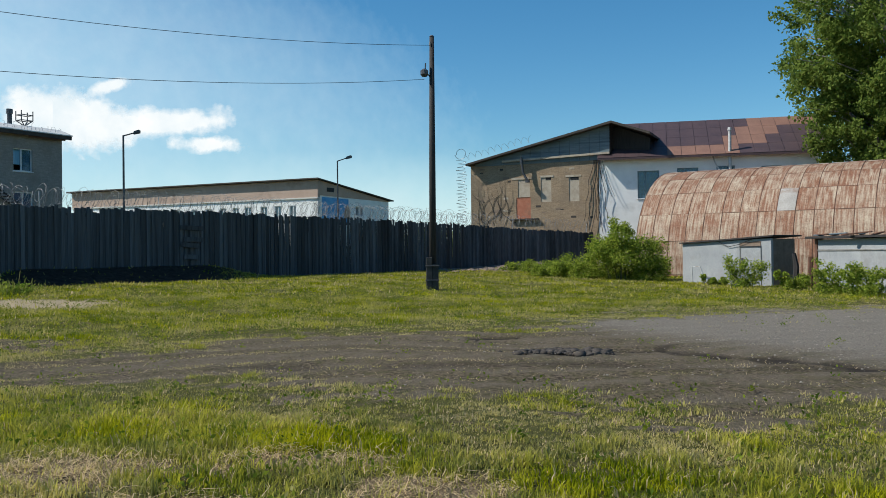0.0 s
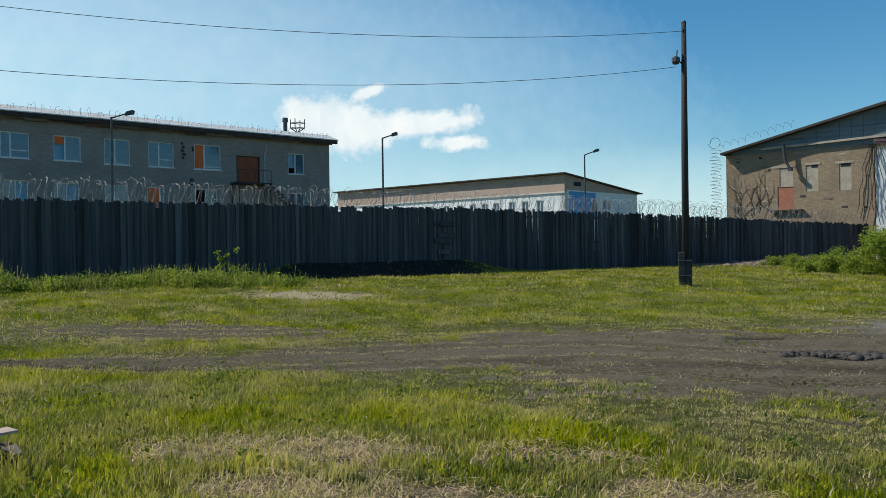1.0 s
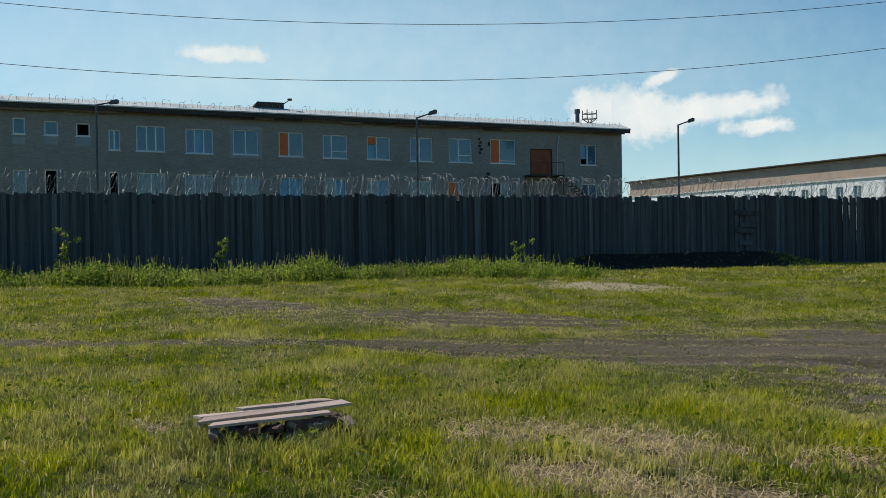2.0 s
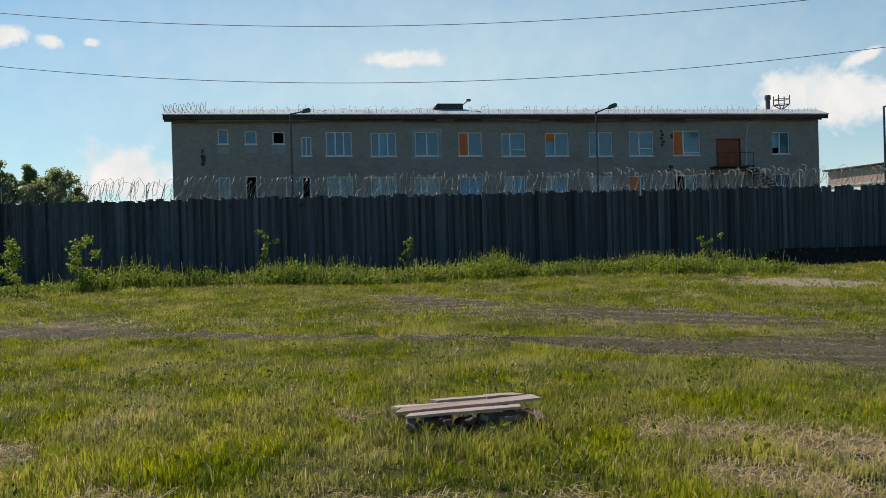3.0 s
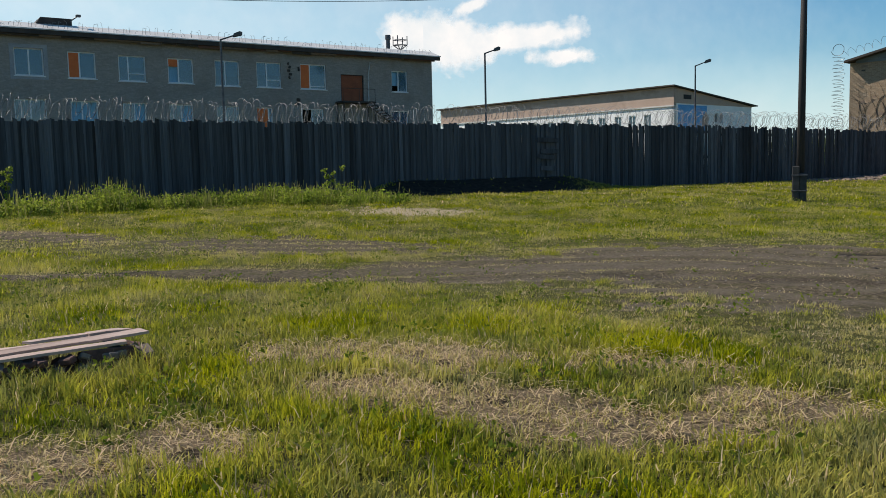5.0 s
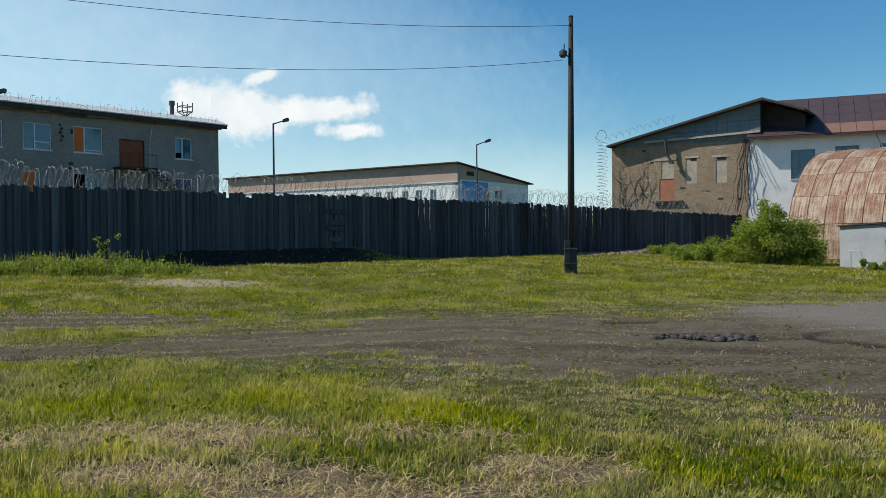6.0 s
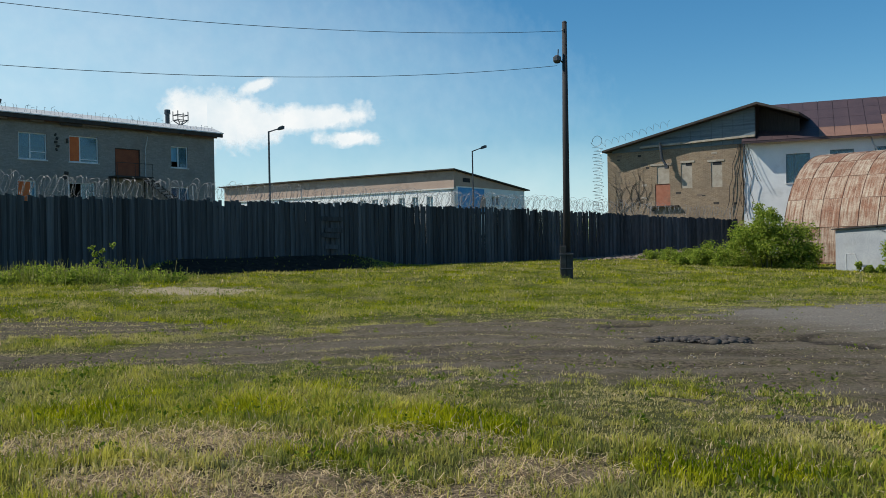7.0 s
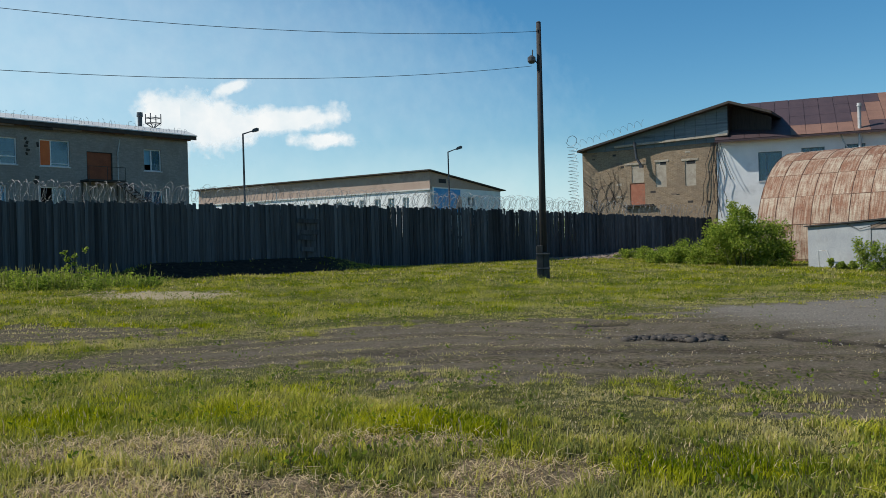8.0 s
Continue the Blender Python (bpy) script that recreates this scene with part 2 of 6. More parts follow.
def glass_material():
    m, nt, bsdf, out = nodes_of("window_glass")
    vec = coords(nt)
    # blue base colour adds to the sky's reflection
    bsdf.inputs["Base Color"].default_value = (0.07, 0.17, 0.25, 1)
    bsdf.inputs["Roughness"].default_value = 0.03
    bsdf.inputs["IOR"].default_value = 1.9
    bumped(nt, bsdf, noise_tex(nt, vec, 1.2, 2), 0.05, 0.05)
    g = nt.nodes.new("ShaderNodeBsdfTransparent")
    g.inputs[0].default_value = (0.75, 0.85, 0.88, 1)
    mx = nt.nodes.new("ShaderNodeMixShader")
    mx.inputs[0].default_value = 0.4
    nt.links.new(bsdf.outputs[0], mx.inputs[1])
    nt.links.new(g.outputs[0], mx.inputs[2])
    nt.links.new(mx.outputs[0], out.inputs["Surface"])
    return m


GLASS = glass_material()


def rust_material():
    m, nt, bsdf, _ = nodes_of("rusted_hangar_sheet")
    vec = coords(nt, (1, 1, 1), True)
    run = coords(nt, (7.0, 0.5, 0.5), True)
    a, b, c = noise_tex(nt, vec, 1.1, 6, 0.65), noise_tex(nt, vec, 14.0, 5, 0.7), noise_tex(nt, run, 1.6, 4)
    rust = mixed(nt, ramp(nt, b, 0.35, 0.65), (0.155, 0.066, 0.036), (0.29, 0.135, 0.075))
    pale = mixed(nt, ramp(nt, b, 0.35, 0.65), (0.34, 0.26, 0.185), (0.52, 0.43, 0.325))
    i = nt.nodes.new("ShaderNodeObjectInfo")
    f = maths(nt, "ADD", maths(nt, "ADD", maths(nt, "MULTIPLY", a, 0.5), maths(nt, "MULTIPLY", c, 0.65)), maths(nt, "MULTIPLY", i.outputs["Random"], 0.08))
    col = mixed(nt, ramp(nt, f, 0.54, 0.76), rust, pale)
    col = mixed(nt, ramp(nt, noise_tex(nt, run, 3.4, 5, 0.7), 0.56, 0.72), col, (0.085, 0.042, 0.026))
    nt.links.new(col, bsdf.inputs["Base Color"])
    bsdf.inputs["Roughness"].default_value = 0.75
    bsdf.inputs["Metallic"].default_value = 0.1
    bumped(nt, bsdf, a, 0.35, 0.03)
    return m


RUST = rust_material()
BARE_SHEET = surface("bare_grey_sheet", (0.29, 0.27, 0.245), (0.42, 0.39, 0.36), (0.24, 0.14, 0.09), 1.6, 14, 0.85, 0.0)
RUST_SEAM = surface("rusted_seam", (0.09, 0.045, 0.03), (0.17, 0.08, 0.05), None, 4, 30)


# ---- mesh helpers ----
def part(name, bm, material, parent=None, label="", m=None, smooth=False):
    """Links a bmesh, or a ready mesh, as one mesh object under a thing or a part."""
    if isinstance(bm, bpy.types.Mesh):
        me = bm
    else:
        me = bpy.data.meshes.new(name)
        bm.to_mesh(me)
        bm.free()
        for x in material if isinstance(material, (list, tuple)) else [material]:
            me.materials.append(x)
        if smooth:
            me.polygons.foreach_set("use_smooth", [True] * len(me.polygons))
    ob = new(name, me)
    if m is not None:
        ob.matrix_basis = m
    ob.parent = parent
    return tagged(ob, label)


def thing(name, m, label, category, group="", kind=""):
    ob = new(name)
    ob.empty_display_size = 0.3
    ob.matrix_basis = m
    return tagged(ob, label, category, group, kind)


def add_box(bm, x0, x1, y0, y1, z0, z1, bevel=0.0, mi=0):
    vs = [bm.verts.new((x, y, z)) for z in (z0, z1) for y in (y0, y1) for x in (x0, x1)]
    fs = [bm.faces.new([vs[i] for i in f]) for f in ((0, 2, 3, 1), (4, 5, 7, 6), (0, 1, 5, 4), (2, 6, 7, 3), (0, 4, 6, 2), (1, 3, 7, 5))]
    for f in fs:
        f.material_index = mi
    if bevel:
        es = list({e for f in fs for e in f.edges})
        bmesh.ops.bevel(bm, geom=es, offset=bevel, segments=1, affect="EDGES")
    return vs


def box(x0, x1, y0, y1, z0, z1, bevel=0.0):
    bm = bmesh.new()
    add_box(bm, x0, x1, y0, y1, z0, z1, bevel)
    return bm


def add_rod(bm, a, b, r0, r1=None, sides=8):
    a, b = Vector(a), Vector(b)
    r1 = r0 if r1 is None else r1
    q = (b - a).to_track_quat("Z", "Y")
    rings = []
    for p, r in ((a, r0), (b, r1)):
        rings.append([bm.verts.new(p + q @ Vector((r * math.cos(2 * math.pi * k / sides), r * math.sin(2 * math.pi * k / sides), 0))) for k in range(sides)])
    for k in range(sides):
        bm.faces.new((rings[0][k], rings[0][(k + 1) % sides], rings[1][(k + 1) % sides], rings[1][k]))
    bm.faces.new(list(reversed(rings[0])))
    bm.faces.new(rings[1])


def rods(chain, radii, sides=8):
    """A tube along a chain of points, in one piece."""
    bm = bmesh.new()
    pts = [Vector(p) for p in chain]
    rings = []
    for k, p in enumerate(pts):
        d = (pts[min(k + 1, len(pts) - 1)] - pts[max(k - 1, 0)]).normalized()
        side = d.cross(Vector((0.31, 0.94, 0.12))).normalized()
        up = side.cross(d)
        rings.append([bm.verts.new(p + (side * math.cos(2 * math.pi * i / sides) + up * math.sin(2 * math.pi * i / sides)) * radii[k]) for i in range(sides)])
    for r0, r1 in zip(rings, rings[1:]):
        for i in range(sides):
            bm.faces.new((r0[i], r1[i], r1[(i + 1) % sides], r0[(i + 1) % sides]))
    bm.faces.new(rings[0])
    bm.faces.new(rings[-1])
    bmesh.ops.recalc_face_normals(bm, faces=bm.faces)
    return bm


def prism(outline, y0, y1):
    """An outline in x-z, drawn out from y0 to y1."""
    bm = bmesh.new()
    front, back = [bm.verts.new((x, y0, z)) for x, z in outline], [bm.verts.new((x, y1, z)) for x, z in outline]
    bm.faces.new(front)
    bm.faces.new(list(reversed(back)))
    n = len(outline)
    for k in range(n):
        bm.faces.new((front[k], back[k], back[(k + 1) % n], front[(k + 1) % n]))
    bmesh.ops.recalc_face_normals(bm, faces=bm.faces)
    return bm


def holed_wall(x0, x1, z0, z1, holes, thick=0.38):
    """A wall in the x-z plane, from y 0 to thick, with openings (x0, x1, z0, z1) that go through it."""
    bm = bmesh.new()
    xs = sorted({x0, x1, *(h[0] for h in holes), *(h[1] for h in holes)})
    zs = sorted({z0, z1, *(h[2] for h in holes), *(h[3] for h in holes)})

    def quad(*p):
        bm.faces.new([bm.verts.new(q) for q in p])

    for xa, xb in zip(xs, xs[1:]):
        for za, zb in zip(zs, zs[1:]):
            if any(h[0] <= xa and xb <= h[1] and h[2] <= za and zb <= h[3] for h in holes):
                continue
            quad((xa, 0, za), (xb, 0, za), (xb, 0, zb), (xa, 0, zb))
            quad((xa, thick, za), (xa, thick, zb), (xb, thick, zb), (xb, thick, za))
    for a, b, c, d in holes:
        quad((a, 0, c), (a, 0, d), (a, thick, d), (a, thick, c))
        quad((b, 0, c), (b, thick, c), (b, thick, d), (b, 0, d))
        quad((a, 0, c), (a, thick, c), (b, thick, c), (b, 0, c))
        quad((a, 0, d), (b, 0, d), (b, thick, d), (a, thick, d))
    quad((x0, 0, z0), (x0, 0, z1), (x0, thick, z1), (x0, thick, z0))
    quad((x1, 0, z0), (x1, thick, z0), (x1, thick, z1), (x1, 0, z1))
    quad((x0, 0, z1), (x1, 0, z1), (x1, thick, z1), (x0, thick, z1))
    bmesh.ops.remove_doubles(bm, verts=bm.verts, dist=0.0005)
    return bm


def facade(x, y, ux, uy, z=0.0):
    """A frame at the left foot of a wall: x along it to the right, y into it."""
    return pose(x, y, z, 0, 0, math.degrees(math.atan2(uy, ux)))


def mesh_from(name, verts, faces, material, atts=(), smooth=False):
    """A mesh from arrays: verts n x 3, faces m x k; atts: (name, value for each vertex)."""
    me = bpy.data.meshes.new(name)
    n, (m, k) = len(verts), faces.shape
    me.vertices.add(n)
    me.vertices.foreach_set("co", np.ascontiguousarray(verts, np.float32).ravel())
    me.loops.add(m * k)
    me.loops.foreach_set("vertex_index", np.ascontiguousarray(faces, np.int32).ravel())
    me.polygons.add(m)
    me.polygons.foreach_set("loop_start", np.arange(0, m * k, k, dtype=np.int32))
    me.update(calc_edges=True)
    for key, values in atts:
        a = me.attributes.new(key, "FLOAT", "POINT")
        a.data.foreach_set("value", np.ascontiguousarray(values, np.float32))
    if smooth:
        me.polygons.foreach_set("use_smooth", np.ones(m, bool))
    me.materials.append(material)
    return me


def unit(n, rng):
    v = rng.normal(size=(n, 3))
    return v / np.linalg.norm(v, axis=1, keepdims=True)


def leaf_mesh(name, at, size, material, rng, droop=0.0, tone=None):
    """A diamond leaf, folded along its rib, at each place."""
    n = len(at)
    a, b = unit(n, rng), unit(n, rng)
    a[:, 2] -= droop
    a /= np.linalg.norm(a, axis=1, keepdims=True)
    b = np.cross(a, b)
    b /= np.linalg.norm(b, axis=1, keepdims=True) + 1e-9
    s = (size * rng.uniform(0.6, 1.35, n))[:, None]
    v = np.stack([at - a * s, at + b * s * 0.55, at + a * s, at - b * s * 0.55], 1).reshape(-1, 3)
    f = np.arange(4 * n).reshape(-1, 4)
    t = rng.uniform(0, 1, n) if tone is None else np.clip(tone + rng.normal(0, 0.18, n), 0, 1)
    return mesh_from(name, v, f, material, (("tone", np.repeat(t, 4)), ("dry", np.repeat((rng.uniform(size=n) < 0.06) * 0.6, 4))))


def clump_points(balls, n, rng, shell=0.55):
    """n places in the outer part of many small balls (x, y, z, radius)."""
    balls = np.array(balls)
    w = balls[:, 3] ** 2
    k = rng.choice(len(balls), n, p=w / w.sum())
    r = balls[k, 3] * (shell + (1 - shell) * rng.uniform(0, 1, n)) * rng.uniform(0.75, 1.12, n)
    return balls[k, :3] + unit(n, rng) * r[:, None] * np.array([1, 1, 0.85])


# ---- ground ----
FENCE_LINE = [(-50.0, -13.0), (-16.7, 34.2), (-11.4, 39.9), (-4.7, 48.9), (1.4, 56.1), (5.7, 58.2), (10.4, 58.9)]
FENCE_TOP = [3.72, 3.72, 3.70, 3.65, 3.5, 3.22, 2.93]


def smooth01(t):
    t = np.clip(t, 0, 1)
    return t * t * (3 - 2 * t)


def line_distance(x, y, line, widths=None):
    """The distance to a line of corners, or that distance over the width that the line has there."""
    best = np.full(np.shape(x), 1e9)
    for k in range(len(line) - 1):
        (ax, ay), (bx, by) = line[k][:2], line[k + 1][:2]
        t = np.clip(((x - ax) * (bx - ax) + (y - ay) * (by - ay)) / ((bx - ax) ** 2 + (by - ay) ** 2), 0, 1)
        d = np.hypot(x - ax - t * (bx - ax), y - ay - t * (by - ay))
        if widths:
            d = d / (widths[k] + t * (widths[k + 1] - widths[k]))
        best = np.minimum(best, d)
    return best


def wobble(x, y, scale, seed):
    """Smooth noise from -1 to 1 as a sum of turned waves."""
    r = np.random.RandomState(seed)
    out = np.zeros(np.shape(x))
    for k in range(9):
        a, p, f = r.uniform(0, 6.28), r.uniform(0, 6.28), r.uniform(0.6, 2.4) / scale
        out = out + np.sin((x * math.cos(a) + y * math.sin(a)) * f * 6.28 + p + 1.3 * np.sin((y * math.cos(a) - x * math.sin(a)) * f * 3.1 + 2 * p))
    return out / 4.5


def shaded_bank_mask(x, y, reach, fade):
    """Where a bank of bare soil lies against the fence, the fence's shadow painted into its dark colour."""
    turn = np.degrees(np.arctan2(-x, y))
    return smooth01((reach - line_distance(x, y, FENCE_LINE)) / fade) * (smooth01((turn - 11) / 5) * smooth01((31 - turn) / 5) + 0.8 * smooth01((turn - 74) / 4))


def ground_z(x, y):
    x, y = np.asarray(x, float), np.asarray(y, float)
    d = line_distance(x, y, FENCE_LINE)
    (ax, ay), (bx, by) = FENCE_LINE[0], FENCE_LINE[-1]
    behind = ((bx - ax) * (y - ay) - (by - ay) * (x - ax)) > 30
    z = 0.5 * smooth01((22 - d) / 21.0)
    z = np.where(behind & (np.hypot(x, y) > 20) & (x < 12), 0.5, z)
    heap = np.exp(-((x - 6.5) ** 2 / 14 + (y - 56.5) ** 2 / 6)) * 0.3
    # bank added to carry the dark strip of the fence's shadow
    bank = 0.68 * shaded_bank_mask(x, y, 2.6, 2.3)
    near = np.hypot(x, y) < 70
    return z + np.where(near, 0.035 * wobble(x, y, 7.0, 5) + 0.012 * wobble(x, y, 1.3, 6) + heap + bank, 0)


ROAD = [(-30, -1.5), (-17.5, 5.4), (-13.6, 8.0), (-10.1, 10.2), (-6.5, 11.4), (-4.0, 12.8), (-1.6, 13.9), (1.0, 13.0), (3.5, 13.2), (6.5, 14.2), (10, 15.2), (18, 16), (34, 17)]
ROAD_HALF = [0.7, 0.6, 0.35, 0.45, 0.95, 1.9, 3.5, 3.9, 5.0, 6.3, 7.2, 8.5, 10]


def road_mask(x, y):
    d = line_distance(x, y, ROAD, ROAD_HALF) + 0.20 * wobble(x, y, 3.2, 11) + 0.17 * wobble(x, y, 0.9, 12)
    worn = 0.85 * spot(x, y, -9.7, 14.8, 3.4, 1.6, 13) + 0.45 * spot(x, y, -13.4, 13.2, 4.6, 1.5, 16) + 0.65 * spot(x, y, -16.6, 14.2, 2.4, 1.0, 14) + 0.5 * spot(x, y, -18.8, 6.6, 2.0, 0.8, 15)
    return np.clip(smooth01((1.2 - d) / 0.45) + worn, 0, 1)


def spot(x, y, cx, cy, rx, ry, seed):
    """A ragged patch round a place."""
    x, y = np.asarray(x, float), np.asarray(y, float)
    d = np.hypot((x - cx) / rx, (y - cy) / ry)
    out, near = np.zeros(d.shape), d < 2.1
    if near.any():
        px, py = x[near], y[near]
        out[near] = smooth01((1.15 - d[near] - 0.30 * wobble(px, py, 1.3, seed) - 0.25 * wobble(px, py, 0.45, seed + 100)) / 0.45)
    return out


def gravel_mask(x, y):
    far = smooth01((x - 3.6 + 0.5 * (y - 14)) / 3.0) * smooth01((y - 8.5) / 3.5)
    near = smooth01((1.72 + 0.42 * (x + 4.9) - y + 0.28 * wobble(x, y, 1.1, 23) + 0.2 * wobble(x, y, 0.4, 24)) / 0.35) * smooth01((-x - 3.6) / 0.8)
    return np.clip(road_mask(x, y) * far * 0.9 + near, 0, 1)


HOLES = ((-2.75, 6.0), (-2.3, 5.5), (-1.9, 5.2), (-3.2, 3.6), (-7.6, 1.9), (-4.1, 2.9), (-4.9, 2.1), (-3.4, 5.4), (-0.7, 4.8), (-6.6, 4.8), (-5.4, 6.6))


def mud_and_shade_mask(x, y):
    # mud and ruts; the last term paints the fence's shadow on the bank
    return np.clip(spot(x, y, 1.9, 13.4, 1.0, 0.55, 31) + spot(x, y, 0.9, 16.1, 0.5, 0.22, 32) + 0.85 * smooth01((0.26 - line_distance(x, y, [(2.2, 13.6), (3.5, 13.7), (4.4, 12.6), (6.2, 11.0)]) + 0.10 * wobble(x, y, 0.9, 33)) / 0.16)
                   + 0.7 * smooth01((0.16 - line_distance(x, y, [(3.3, 13.5), (3.9, 14.6)]) + 0.07 * wobble(x, y, 0.6, 35)) / 0.12)
                   + 0.75 * smooth01((0.17 - line_distance(x, y, [(-12.4, 8.6), (-9.2, 10.1), (-6.8, 10.6)]) + 0.12 * wobble(x, y, 1.0, 36)) / 0.12)
                   + sum(0.9 * spot(x, y, cx, cy, 0.17, 0.10, 37 + k) for k, (cx, cy) in enumerate(HOLES)) + 0.8 * spot(x, y, -10.6, 10.3, 1.2, 0.18, 34)
                   + 0.4 * smooth01((0.35 - line_distance(x, y, [(-3, 12.2), (1.2, 12.0), (6, 11.2)])) / 0.3)
                   + shaded_bank_mask(x, y, 3.0, 0.8) * (np.hypot(x, y) < 60), 0, 1)


def track_mask(x, y):
    """Paler strips that wheels have worn along the track."""
    d = line_distance(x, y, ROAD[3:])
    return smooth01(0.5 + 0.6 * np.sin(d * 5.2 + 0.8 * wobble(x, y, 5.0, 91)) + 0.5 * wobble(x, y, 1.0, 92) - 0.25) * smooth01((x + 7) / 3)


def dry_mask(x, y):
    m = 0.75 * smooth01(0.55 * wobble(x, y, 2.6, 41) + 0.55 * wobble(x, y, 0.7, 42) - 0.35)
    for cx, cy, rx, ry, s in ((-2.9, 6.2, 1.2, 0.5, 51), (-1.75, 5.0, 0.85, 0.5, 52), (-0.8, 5.0, 0.75, 0.5, 53), (-3.4, 3.7, 0.8, 0.35, 54), (-3.9, 3.1, 0.65, 0.35, 55), (-0.1, 5.7, 0.7, 0.4, 56),
                              (-4.0, 5.9, 0.6, 0.4, 57), (-4.3, 2.7, 0.6, 0.35, 58), (-7.8, 1.6, 0.8, 0.4, 59), (-2.8, 5.1, 0.6, 0.4, 60), (-10.1, 1.6, 0.8, 0.4, 61), (-0.9, 6.5, 0.6, 0.3, 62), (-6.8, 4.6, 0.5, 0.25, 63),
                              (-16.8, 14.3, 2.2, 1.0, 64), (-18.8, 5.8, 1.8, 0.8, 65), (-5.6, 1.6, 0.6, 0.4, 66)):
        m = np.maximum(m, spot(x, y, cx, cy, rx, ry, s) * 0.9)
    return m


def sand_mask(x, y):
    return spot(x, y, -11.6, 24.0, 2.5, 1.8, 61) + 0.0 * x


def build_ground():
    turn = np.radians(np.concatenate([np.arange(-40, 100, 0.3), np.arange(100, 320, 5.0)]))
    reach = np.concatenate([[0.0, 0.6, 1.4, 2.2], 3.0 * 1.0125 ** np.arange(0, 250), 67 * 1.16 ** np.arange(0, 27)])
    a, r = np.meshgrid(turn, reach)
    x, y = -np.sin(a) * r, np.cos(a) * r
    x, y = x.ravel(), y.ravel()
    z = ground_z(x, y)
    na, nr = len(turn), len(reach)
    i, j = np.meshgrid(np.arange(nr - 1), np.arange(na), indexing="ij")
    f = np.stack([i * na + j, (i + 1) * na + j, (i + 1) * na + (j + 1) % na, i * na + (j + 1) % na], -1).reshape(-1, 4)
    road = road_mask(x, y)
    rut = np.sin(line_distance(x, y, ROAD[3:]) * 7.5) * road * 0.018
    me = mesh_from("ground", np.stack([x, y, z + rut - 0.03 * mud_and_shade_mask(x, y)], 1), f[:, ::-1], GROUND,
                   (("dirt", road), ("gravel", gravel_mask(x, y)), ("dry", dry_mask(x, y)), ("mud", mud_and_shade_mask(x, y)), ("track", track_mask(x, y)), ("sand", sand_mask(x, y))), True)
    ob = new("ground", me)
    return tagged(ob, "rough meadow with a dirt track and gravel", "ground", kind="structure")


build_ground()


# ---- long grey-brick barrack behind the fence ----
def window_unit(parent, a, b, c, d, bars=(0.5,), rail=None, frame=FRAME, label="", inner=None, panels=(), y=0.1):
    """A window in a wall opening from (a, c) to (b, d): frame, panes, sill, and boards over some lights."""
    w = 0.075
    cuts = [a + w] + [a + (b - a) * k for k in bars] + [b - w]
    lights = [(cuts[k] + (0.04 if k else 0), cuts[k + 1] - (0.04 if k < len(cuts) - 2 else 0), c + w, d - w) for k in range(len(cuts) - 1)]
    if rail:
        p = lights.pop()
        mid = c + rail * (d - c)
        lights += [(p[0], p[1], c + w, mid - 0.03), (p[0], p[1], mid + 0.03, d - w)]
    win = part("window", holed_wall(a, b, c, d, lights, 0.08), frame, parent, label)
    win.data.transform(Matrix.Translation((0, y, 0)))
    for k in range(len(cuts) - 1):
        kind = panels[k] if k < len(panels) else None
        xa, xb = cuts[k] + (0.04 if k else 0), cuts[k + 1] - (0.04 if k < len(cuts) - 2 else 0)
        if kind == "orange":
            part("shutter", box(xa, xb, y + 0.02, y + 0.05, c + w, d - w), ORANGE, win, "orange painted board")
        elif kind == "half":
            part("shutter", box(xa, xb, y + 0.02, y + 0.05, c + w + (d - c) * 0.62, d - w), ORANGE, win, "orange painted board")
        elif kind != "dark":
            part("pane", box(xa, xb, y + 0.035, y + 0.05, c + w, d - w), GLASS, win)
    part("sill", box(a - 0.06, b + 0.06, -0.06, 0.1, c - 0.06, c, 0.01), FRAME, win)
    # added blue panel, its colour standing in for sky mirrored in the panes
    if inner:
        part("blue_panel", box(a + 0.06, b - 0.06, y + 0.16, y + 0.18, c + (d - c) * inner, d), SKY_BLUE_PANEL, win, "blue panel inside the window, coloured like the reflected sky")
    return win


